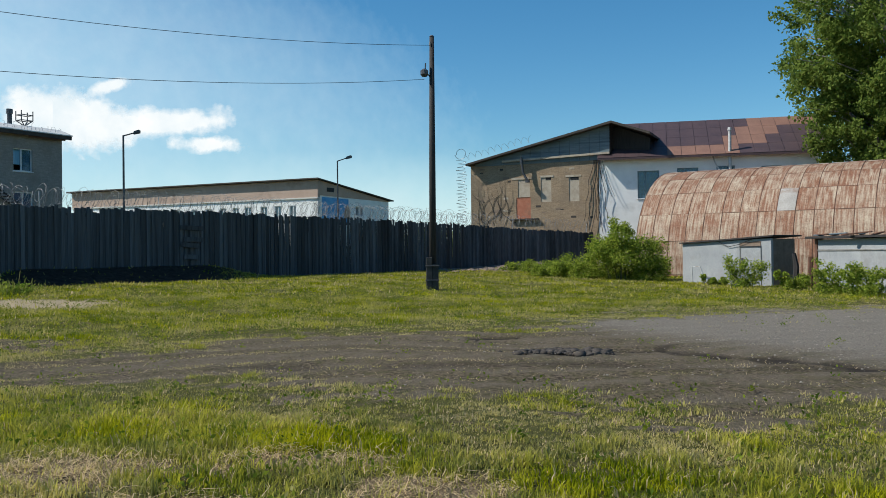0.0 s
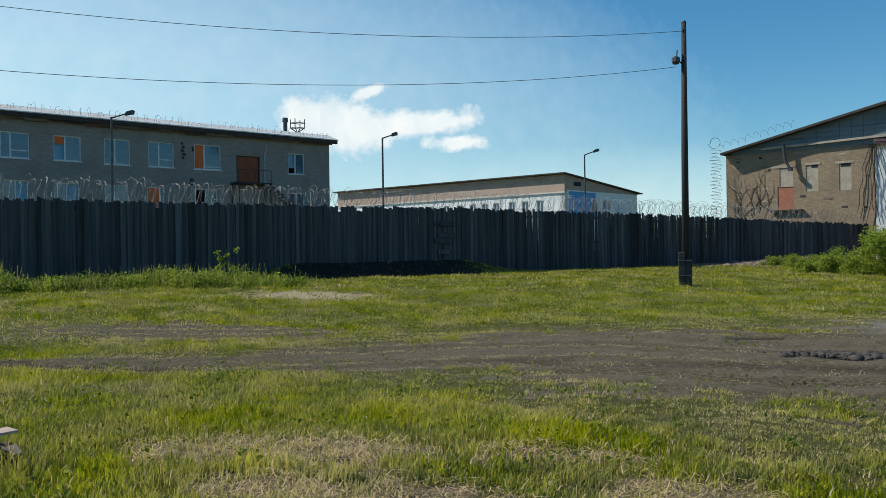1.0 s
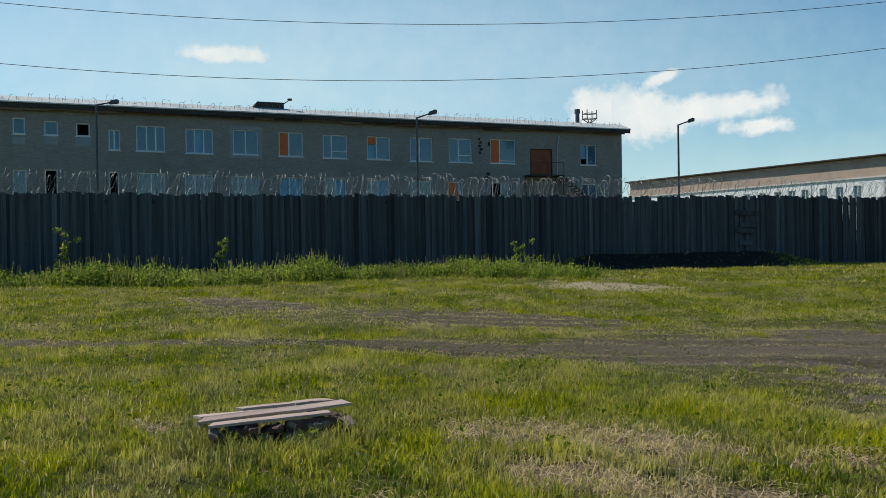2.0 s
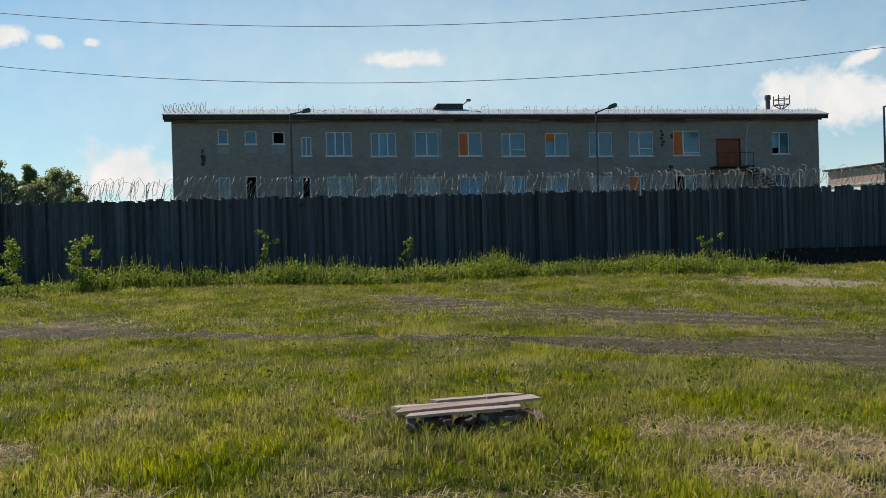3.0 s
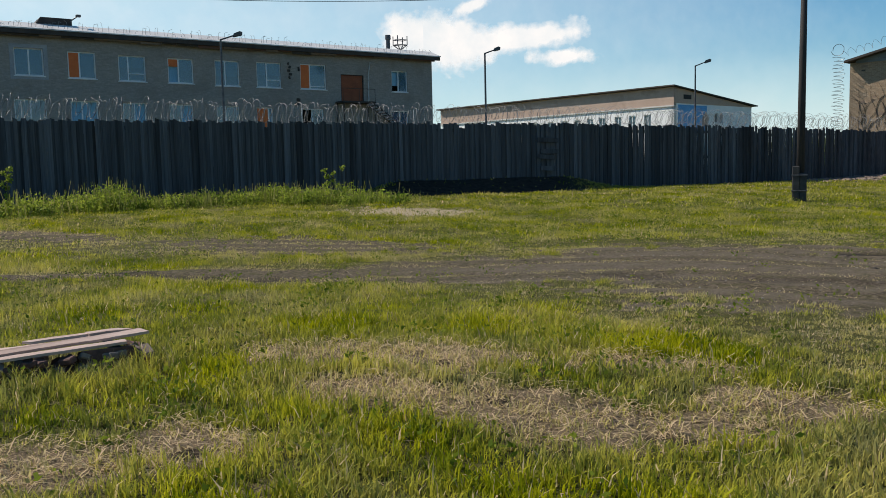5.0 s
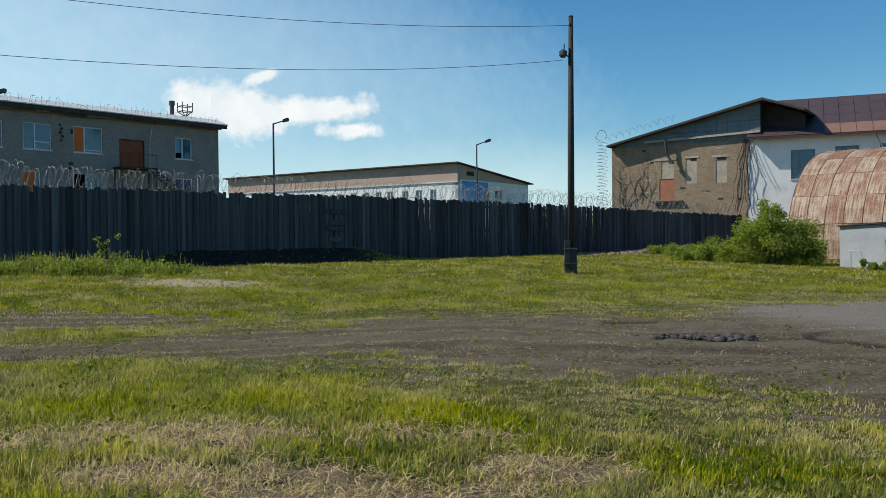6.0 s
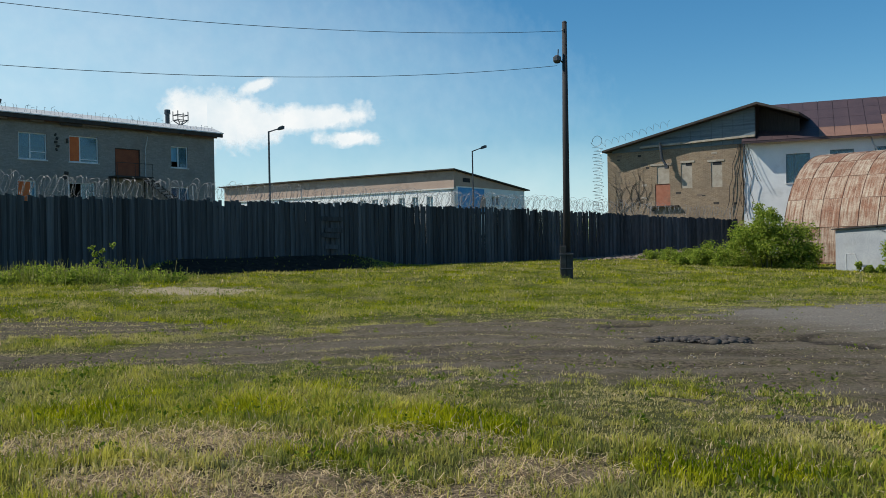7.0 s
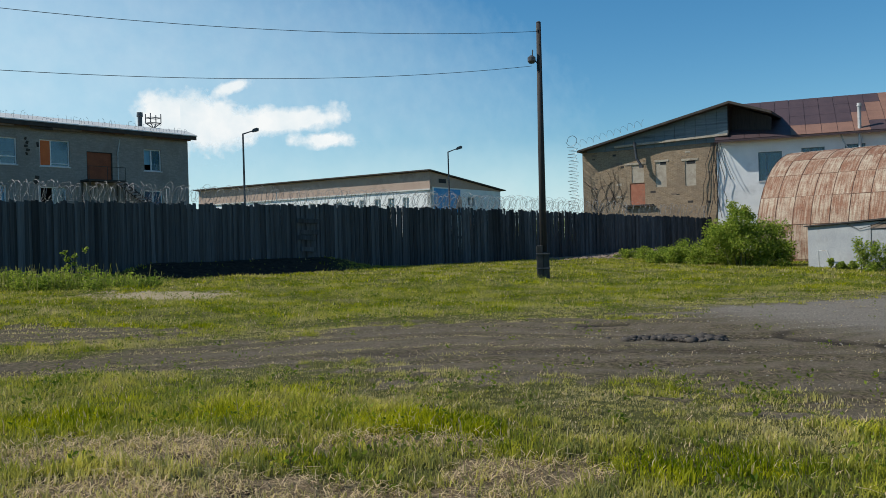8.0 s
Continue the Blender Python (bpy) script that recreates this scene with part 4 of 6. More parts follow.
# ---- rusty arched hangar and the sheds before it ----
def build_hangar():
    m = facade(14.75, 53.75, 0.835, -0.55, 0.0)
    root = thing("arched_hangar", m, "rust-streaked arched steel hangar of riveted sheets", "hangar")
    H, W, L, N, B = 6.5, 7.2, 26.0, 12, 28
    prof = []
    for k in range(N + 1):
        a = math.pi * k / (2 * N)
        prof.append((-W * math.sin(a) ** 0.95, 0.3 + (H - 0.3) * math.cos(a) ** 0.9))
    full = prof[::-1] + [(-x, z) for x, z in prof[1:]]
    bay = L / B
    rng = random.Random(2)
    # one sheet mesh for each step down the arch, on the side towards the yard
    for step in range(6):
        seg = prof[2 * step: 2 * step + 3]
        bm = bmesh.new()
        rows = []
        for y, z in seg:
            rows.append([bm.verts.new((x, y, z)) for x in (0.02, bay * 0.5, bay - 0.02)])
        for r in range(2):
            for c in range(2):
                bm.faces.new((rows[r + 1][c], rows[r + 1][c + 1], rows[r][c + 1], rows[r][c]))
        bmesh.ops.recalc_face_normals(bm, faces=bm.faces)
        ext = bmesh.ops.extrude_face_region(bm, geom=bm.faces[:])
        bmesh.ops.translate(bm, vec=(0, -0.02, 0.02), verts=[v for v in ext["geom"] if isinstance(v, bmesh.types.BMVert)])
        me = bpy.data.meshes.new("hangar_sheet")
        bm.to_mesh(me)
        bm.free()
        me.materials.append(RUST)
        grey = me.copy()
        grey.materials.clear()
        grey.materials.append(BARE_SHEET)
        for b in range(B):
            pick = grey if (b, step) in ((8, 3), (17, 1)) else me
            part("hangar_sheet", pick, None, root, m=pose(bay * b, rng.uniform(-0.02, 0.01), rng.uniform(-0.005, 0.012)))
    # the rest of the shell
    v = np.array([(x, y, z - 0.05) for x in (0, L) for y, z in full])
    n = len(full)
    f = np.array([(k, k + 1, n + k + 1, n + k) for k in range(n - 1)])
    part("shell", mesh_from("shell", v, f, RUST), None, root)
    for x0, x1 in ((-0.02, 0.08), (L - 0.08, L + 0.02)):
        bm = prism(full, 0, x1 - x0)
        part("end_wall", bm, RUST, root, m=pose(x0, 0, -0.06, 0, 0, 90) @ Matrix.Diagonal((1, -1, 1, 1)))
    # seams: ribs down the arch, and laps along it
    for b in range(B + 1):
        bm = bmesh.new()
        for k in range(N):
            add_rod(bm, (bay * b, prof[k][0] - 0.015, prof[k][1] + 0.02), (bay * b, prof[k + 1][0] - 0.015, prof[k + 1][1] + 0.02), 0.024, sides=4)
        part("rib", bm, RUST_SEAM, root)
    for k in range(2, N, 2):
        part("lap", rods([(0, prof[k][0] - 0.02, prof[k][1] + 0.02), (L, prof[k][0] - 0.02, prof[k][1] + 0.02)], [0.018, 0.018], 4), RUST_SEAM, root)
    part("ridge", box(-0.1, L + 0.1, -0.25, 0.25, H - 0.02, H + 0.06, 0.02), BARE_SHEET, root, "pale ridge flashing")


build_hangar()


def build_sheds():
    root = thing("white_shed", facade(11.7, 41.4, 0.55, -0.835), "low white-plastered shed with a battered metal door", "shed")
    L = 4.95
    part("front_wall", prism([(0, -0.2), (3.3, -0.2), (3.3, 1.95), (4.45, 2.0), (4.45, -0.2), (L, -0.2), (L, 2.12), (0, 1.95)], 0, 0.15), PLASTER, root)
    part("end_wall", box(L - 0.15, L, 0.15, 1.7, -0.2, 2.1), DARK_BRICK, root, "dark brown end wall")
    part("end_wall", box(0, 0.15, 0.15, 1.7, -0.2, 1.95), PLASTER, root)
    part("back_wall", box(0.15, L - 0.15, 1.55, 1.7, -0.2, 2.0), PLASTER, root)
    d = part("door", box(3.32, 4.43, 0.03, 0.08, -0.1, 1.75, 0.01), PLASTER, root, "grey-white sheet metal door")
    part("door_panel", box(3.34, 4.41, 0.0, 0.03, 1.78, 1.94), DARK_BRICK, root)
    part("hinge", box(4.3, 4.5, -0.03, 0.0, 0.35, 0.5), STEEL, d)
    part("latch", box(3.4, 3.5, -0.03, 0.0, 1.0, 1.25), STEEL, d)
    part("door_frame", rods([(4.44, -0.01, -0.1), (4.44, -0.01, 1.78), (3.3, -0.01, 1.78)], [0.025, 0.025, 0.025], 4), STEEL, d)
    part("roof", prism([(-0.1, 1.95), (2.6, 2.06), (L + 0.2, 2.2), (L + 0.2, 2.26), (2.6, 2.13), (-0.1, 2.0)], -0.15, 1.95), DARK_WOOD, root, "curling dark roofing felt")
    loop = [Vector((2.2 + 0.55 * k, -0.08, 2.0 - 0.2 * math.sin(k * 1.2) - 0.05 * (k % 2))) for k in range(5)]
    part("cable", rods(loop, [0.015] * 5, 4), DARK_WOOD, root, "slack black cable under the eave")
    rail = [Vector(p) for p in ((1.0, -0.5, 0.0), (1.0, -0.5, 0.85), (1.45, -0.5, 0.85), (1.75, -0.5, 0.1))]
    tagged(part("pipe_rail", rods([root.matrix_basis @ p for p in rail], [0.03] * 4, 6), ZINC), "bent pale steel pipe rail in the grass", "rail")

    far = thing("grey_shed", facade(15.3, 34.8, 0.1, -0.995), "low grey-white shed with rubble on its roof", "shed")
    part("front_wall", box(0.18, 9, 0, 0.2, -0.2, 2.0), PLASTER, far)
    part("corner_post", box(-0.02, 0.16, -0.05, 0.25, -0.2, 2.12, 0.02), RUST_SEAM, far, "rusty corner post")
    part("side_wall", box(0, 0.2, 0.25, 3, -0.2, 2.0), DARK_BRICK, far)
    part("side_wall", box(8.8, 9, 0.25, 3, -0.2, 2.0), PLASTER, far)
    part("back_wall", box(0.2, 8.8, 2.8, 3, -0.2, 2.0), PLASTER, far)
    part("roof", prism([(-0.3, 2.05), (9.2, 2.0), (9.2, 2.08), (-0.3, 2.14)], -0.3, 3.2), DARK_WOOD, far, "sagging dark roofing felt")
    part("ledge", box(0.18, 9, -0.04, 0.0, 1.55, 1.6), CONCRETE, far)
    rng = random.Random(8)
    for k in range(9):
        x, y = 0.2 + 0.45 * k, rng.uniform(-0.2, 0.6)
        p = part("roof_plank" if k % 2 else "roof_tile", box(-rng.uniform(0.25, 0.6), 0.4, -0.1, 0.1, -0.02, 0.03, 0.01), RUST_SEAM if k % 3 else GREY_WOOD, far, m=pose(x, y, 2.17 + 0.03 * (k % 2), rng.uniform(-6, 6), rng.uniform(-8, 4), rng.uniform(-50, 50)))
    stump = thing("scrap_post", pose(15.0, 36.2, 0), "charred leaning timber posts between two sheds", "post")
    part("post", rods([(0, 0, -0.1), (0.08, 0, 0.9), (0.0, 0.05, 1.45)], [0.14, 0.12, 0.09], 7), DARK_WOOD, stump)
    part("post", rods([(0.4, -0.6, -0.1), (0.42, -0.6, 1.3)], [0.1, 0.09], 6), RUST_SEAM, stump)


build_sheds()


# ---- poles, lamps and wires ----
def build_pole():
    x, y = -0.4, 33.0
    z = float(ground_z(x, y))
    root = thing("power_pole", pose(x, y, z), "dark tarred timber power pole bound to a concrete stub", "utility pole")
    part("pole", rods([(0, 0, 0.25), (0.02, 0, 5), (0.05, 0, 9.85)], [0.14, 0.125, 0.09], 12), DARK_WOOD, root, smooth=True)
    part("stub", box(-0.26, -0.02, -0.42, -0.15, -0.3, 1.25, 0.02), DARK_CONCRETE, root, "grey concrete stub")
    part("stub", box(-0.02, 0.22, -0.40, -0.15, -0.3, 1.0, 0.02), DARK_CONCRETE, root, "grey concrete stub")
    for h in (0.35, 0.9):
        part("binding", box(-0.29, 0.25, -0.44, 0.16, h, h + 0.05, 0.01), STEEL, root, "twisted wire binding")
    lamp = part("bracket", rods([(0, 0, 8.25), (-0.22, -0.1, 8.5), (-0.2, -0.1, 8.8)], [0.025, 0.025, 0.025], 6), STEEL, root)
    part("insulator", rods([(-0.25, -0.1, 8.28), (-0.25, -0.1, 8.36), (-0.25, -0.1, 8.5), (-0.25, -0.1, 8.58)], [0.1, 0.16, 0.16, 0.06], 10), STEEL, root, "dark bell-shaped insulator")
    part("insulator", rods([(-0.02, -0.12, 9.5), (-0.02, -0.12, 9.62)], [0.04, 0.03], 8), CONCRETE, root)
    part("pole_cap", rods([(0.05, 0, 9.85), (0.05, 0, 9.9)], [0.1, 0.06], 10), STEEL, root)
    return root


build_pole()


def wire(name, a, b, sag, label):
    pts = []
    for k in range(61):
        t = k / 60
        p = Vector(a).lerp(Vector(b), t)
        p.z -= 4 * sag * t * (1 - t)
        pts.append(p)
    tagged(part(name, rods(pts, [0.009] * 61, 5), DARK_WOOD), label, "cable")


wire("overhead_wire", (-0.4, 32.9, 9.70), (-41.7, -2.6, 12.69), 2.78, "thin dark overhead wire strung from the pole")
wire("overhead_wire", (-0.65, 32.9, 8.38), (-41.7, -2.6, 11.14), 3.05, "thin dark overhead wire strung from the pole")


def street_lamp(az, d, top_el, tip_az, tip_el, ox=0.0, oy=0.0):
    """A slim lamp pole with an arm, at a bearing and distance."""
    def place(a, e):
        return Vector((ox - math.sin(radians(a)) * d, oy + math.cos(radians(a)) * d, 1.6 + d * math.tan(radians(e))))
    foot, tip = place(az, top_el), place(tip_az, tip_el)
    z = float(ground_z(foot.x, foot.y))
    root = thing("street_lamp", pose(foot.x, foot.y, z), "slim grey steel lamp pole with a short arm behind the fence", "street lamp", "lamps along the fence")
    h = foot.z - z
    arm = tip - foot
    part("pole", rods([(0, 0, -0.2), (0, 0, h)], [0.075, 0.05], 8), STEEL, root)
    part("arm", rods([(0, 0, h - 0.03), arm * 0.6 + Vector((0, 0, h))], [0.04, 0.035], 6), STEEL, root)
    q = arm.to_track_quat("X", "Z").to_matrix().to_4x4()
    n = arm.length
    head = prism([(0, -0.03), (n * 0.12, 0.09), (n * 0.4, 0.11), (n * 0.5, 0.03), (n * 0.45, -0.09), (n * 0.1, -0.08)], -0.12, 0.12)
    part("lamp_head", head, STEEL, root, m=Matrix.Translation(arm * 0.55 + Vector((0, 0, h))) @ q)


for row in ((20.6, 50, 7.66, 19.6, 7.93), (7.04, 62, 6.28, 6.1, 6.56), (37.54, 44, 8.66, 36.2, 9.04, -0.21, -0.15), (58.0, 43, 9.13, 56.7, 9.36, -0.21, -0.15), (78.2, 46, 8.19, 77.0, 8.72, -0.15, -0.2)):
    street_lamp(*row)


# ---- fence ----
def along(line, tops, step):
    """Places along the fence: x, y, height of the top, heading in degrees."""
    out, left = [], 0.0
    for k in range(len(line) - 1):
        (ax, ay), (bx, by) = line[k], line[k + 1]
        n = math.hypot(bx - ax, by - ay)
        s = left
        while s < n:
            t = s / n
            out.append((ax + t * (bx - ax), ay + t * (by - ay), tops[k] + t * (tops[k + 1] - tops[k]), math.degrees(math.atan2(by - ay, bx - ax))))
            s += step
        left = s - n
    return out


def build_fence():
    rng = random.Random(21)
    root = thing("board_fence", pose(-16.7, 34.2, 0.4), "tall grey weathered board fence with a ragged top", "fence")
    inv = root.matrix_basis.inverted()
    places = along(FENCE_LINE, FENCE_TOP, 0.135)
    shapes = []
    for k in range(6):
        bm = bmesh.new()
        w = (0.165, 0.15, 0.17, 0.155, 0.148, 0.175)[k]
        vs = add_box(bm, -w / 2, w / 2, -0.013, 0.013, 0, 1)
        vs[4].co.z += (0, 0.01, -0.015, 0.02, -0.01, 0)[k]
        vs[6].co.z += (0, 0.01, -0.015, 0.02, -0.01, 0)[k]
        vs[5].co.z -= (0.01, 0, 0.02, 0.0, 0.015, 0)[k]
        vs[7].co.z -= (0.01, 0, 0.02, 0.0, 0.015, 0)[k]
        me = bpy.data.meshes.new("board")
        bm.to_mesh(me)
        bm.free()
        me.materials.append(FENCE)
        shapes.append(me)
    rest = bmesh.new()
    near = 0
    for i, (x, y, top, head) in enumerate(places):
        base = float(ground_z(x, y)) - 0.05
        ragged = 0.04 if y < 34 else 0.06
        h = top - base + rng.gauss(0, ragged * 0.6) - (rng.uniform(0.06, 0.26) if rng.random() < (0.01 if y < 34 else 0.03) else 0)
        lean = rng.gauss(0, 0.12 if y < 34 else 0.22)
        m = inv @ pose(x, y, base, rng.gauss(0, 0.4), lean, head) @ pose(0, 0.016 if i % 2 else -0.016, 0, 0, 0, rng.gauss(0, 3.5)) @ Matrix.Diagonal((1, 1, h, 1))
        if y > 14 and near < 300:
            part("board", shapes[rng.randrange(6)], None, root, m=m)
            near += 1
        else:
            add = shapes[rng.randrange(6)]
            base_i = len(rest.verts)
            vs = [rest.verts.new(m @ v.co) for v in add.vertices]
            for p in add.polygons:
                rest.faces.new([vs[q] for q in p.vertices])
    tagged(part("boarding", rest, FENCE, root), kind="stuff")
    # a patched stretch of short cross boards, and thin posts for the wire
    for k in (1, 3, 4, 6):
        part("patch_board", box(-0.55 + 0.17 * (k % 3), 0.6 - 0.2 * (k % 2), -0.02, 0.02, -0.11, 0.11, 0.006), FENCE, root, "weathered patch board nailed across", m=inv @ pose(-11.75, 39.45, 1.3 + 0.27 * k, 0, (-4, 3, -2, 5, 1, -3, 2)[k], 47) @ pose(0, -0.08 - 0.01 * (k % 2), 0))
    for x, y, top, head in along(FENCE_LINE, FENCE_TOP, 5.3):
        part("wire_post", rods([(0, 0.3, -0.6), (0, 0.3, 0.62)], [0.022, 0.018], 6), ZINC, root, "thin pale steel post for the razor wire", m=inv @ pose(x, y, top, 0, 0, head))
    # rails and posts on the far side
    for k in range(len(FENCE_LINE) - 1):
        (ax, ay), (bx, by) = FENCE_LINE[k], FENCE_LINE[k + 1]
        head = math.degrees(math.atan2(by - ay, bx - ax))
        n = math.hypot(bx - ax, by - ay)
        for h in (0.8, 2.9):
            za = float(ground_z(ax, ay)) + h * (FENCE_TOP[k] / 3.7)
            part("rail", box(0, n, 0.03, 0.1, -0.07, 0.07), FENCE, root, m=inv @ pose(ax, ay, min(za, FENCE_TOP[k + 1] - 0.3), 0, 0, head))
        for s in range(int(n // 3)):
            part("post", box(-0.07, 0.07, 0.1, 0.24, 0, FENCE_TOP[k + 1] - 0.5), FENCE, root, m=inv @ pose(ax + (bx - ax) * 3 * s / n, ay + (by - ay) * 3 * s / n, 0.3, 0, 0, head))


build_fence()


def coil(line, tops, radius, pitch, lift, name, label, inward=0.35, wire_r=0.0075, seed=0):
    """Razor wire wound along a line: one curve."""
    rng = random.Random(seed)
    cu = bpy.data.curves.new(name, "CURVE")
    cu.dimensions, cu.bevel_depth, cu.bevel_resolution = "3D", wire_r, 0
    for turn in (1, -1):
        pts = []
        sub = 14
        rad = radius
        for i, (x, y, top, head) in enumerate(along(line, tops, pitch / sub)):
            if i % sub == 0:
                rad, jog, drop = radius * rng.uniform(0.6, 1.2), rng.uniform(-0.6, 0.6) * pitch, rng.uniform(-0.12, 0.1)
            a = 2 * math.pi * i / sub * turn + (1.1 if turn < 0 else 0)
            hx, hy = math.cos(radians(head)), math.sin(radians(head))
            skew = 0.35 * math.sin(a) * pitch + jog
            off = inward + rad * math.cos(a)
            pts.append((x - hy * off + hx * skew, y + hx * off + hy * skew, top + lift + drop + rad * math.sin(a)))
        sp = cu.splines.new("POLY")
        sp.points.add(len(pts) - 1)
        sp.points.foreach_set("co", [c for p in pts for c in (*p, 1)])
    cu.materials.append(RAZOR)
    return tagged(new(name, cu), label, "razor wire")


coil(FENCE_LINE, FENCE_TOP, 0.42, 0.27, 0.40, "razor_wire", "coiled razor wire along the top of the fence", seed=3)


# ---- razor wire on the buildings ----
def loops(name, parent, m, chain, radius, pitch, wire_r, seed):
    rng = random.Random(seed)
    pts = []
    n = 12
    total = sum((Vector(b) - Vector(a)).length for a, b in zip(chain, chain[1:]))
    steps = int(total / pitch) * n
    for i in range(steps + 1):
        s = total * i / steps
        for a, b in zip(chain, chain[1:]):
            a, b = Vector(a), Vector(b)
            if s <= (b - a).length + 1e-6:
                break
            s -= (b - a).length
        d = (b - a).normalized()
        side = d.cross(Vector((0.0, 1.0, 0.05))).normalized()
        up = side.cross(d)
        r = radius * (1 + 0.2 * math.sin(i * 0.37 + seed))
        t = 2 * math.pi * i / n
        pts.append(a + d * s + side * r * math.cos(t) + up * r * math.sin(t) + d * rng.uniform(-0.02, 0.02))
    return tagged(part(name, rods(pts, [wire_r] * len(pts), 3), RAZOR, parent, "coiled razor wire", m=m))


barrack = bpy.data.objects["barrack"]
workshop = bpy.data.objects["brick_workshop"]
loops("wire_coil", barrack, pose(0, 0, -0.5), [(-0.6, 0.4, 11.05), (2.2, 0.4, 11.2)], 0.33, 0.28, 0.018, 1)
loops("wire_coil", workshop, pose(0, 0, -0.5), [(-0.55, -0.5, 3.6), (-0.55, -0.5, 8.6)], 0.34, 0.24, 0.016, 2)
loops("wire_ring", workshop, pose(0, 0, -0.5), [(-0.55, -0.7, 9.0), (-0.55, -0.3, 9.05)], 0.42, 0.25, 0.02, 3)
loops("wire_coil", workshop, pose(0, 0, -0.5), [(-0.2, -0.6, 8.75), (5.0, -0.6, 9.9)], 0.22, 0.5, 0.01, 4)


# ---- stack of old planks on bricks ----
def build_plank_stack():
    rng = random.Random(5)
    c = Vector((-5.62, 4.93, 0))
    z = float(ground_z(c.x, c.y))
    root = thing("plank_stack", pose(c.x, c.y, z, 0, 0, 57) @ Matrix.Diagonal((0.655, 0.72, 0.74, 1)), "weathered pinkish planks stacked on loose bricks in the grass", "planks")
    # planks: along x; across y
    rows = ((-0.84, 0.66, -0.30, 0.21, 0.27, -0.5, 1.6), (-0.93, 0.97, -0.04, 0.23, 0.30, 1.2, 1.9), (-0.42, 0.55, 0.20, 0.13, 0.325, 2.4, 1.2), (0.30, 0.78, 0.18, 0.20, 0.335, 1.5, 0.4), (-0.95, -0.1, 0.22, 0.16, 0.26, -1.5, 0.4))
    for x0, x1, y, w, h, turn, tip in rows:
        bm = bmesh.new()
        n = 6
        top = []
        for k in range(n + 1):
            x = x0 + (x1 - x0) * k / n
            bow, wear = rng.uniform(-0.003, 0.003), rng.uniform(0.90, 1.04)
            slant = rng.uniform(-0.07, 0.07) if k in (0, n) else 0
            top.append([bm.verts.new(p) for p in ((x - slant, -w / 2 * wear, bow), (x + slant, w / 2 * wear, bow), (x + slant, w / 2 * wear, bow + 0.03), (x - slant, -w / 2 * wear, bow + 0.03))])
        for a, b in zip(top, top[1:]):
            for k in range(4):
                bm.faces.new((a[k], a[(k + 1) % 4], b[(k + 1) % 4], b[k]))
        bm.faces.new(top[0])
        bm.faces.new(top[-1])
        bmesh.ops.recalc_face_normals(bm, faces=bm.faces)
        part("plank", bm, PALE_WOOD, root, m=pose(0, y, h, rng.uniform(-2, 3), -tip, turn))
    for x in (-0.6, 0.55):
        part("bearer", box(x - 0.05, x + 0.05, -0.40, 0.3, 0.19, 0.255, 0.006), DARK_WOOD, root)
    part("bearer", box(0.1, 0.74, -0.44, -0.40, 0.12, 0.27, 0.006), BRICK_DARK, root, "dark red-brown board on edge")
    for k in range(64):
        x, y = rng.uniform(-0.95, 0.92), rng.uniform(-0.42, 0.36)
        if k % 2:
            y = -0.38 + rng.uniform(-0.08, 0.06)
        s = rng.uniform(0.45, 0.95)
        part("brick", box(-0.125 * s, 0.125 * s, -0.06, 0.06, -0.035, 0.035, 0.014), (RUBBLE, BRICK_DARK, BRICK_DARK, DARK_BRICK, BRICK_DARK)[k % 5], root, m=pose(x, y, 0.03 + 0.055 * (k % 4), rng.uniform(-25, 25), rng.uniform(-25, 25), rng.uniform(0, 180)))


build_plank_stack()


# ---- stones and clods ----
def stone_mesh(seed, flat=0.6):
    r = random.Random(seed)
    bm = bmesh.new()
    bmesh.ops.create_icosphere(bm, subdivisions=1, radius=1.0)
    for v in bm.verts:
        v.co *= r.uniform(0.7, 1.2)
        v.co.z *= flat
    me = bpy.data.meshes.new("stone")
    bm.to_mesh(me)
    bm.free()
    return me


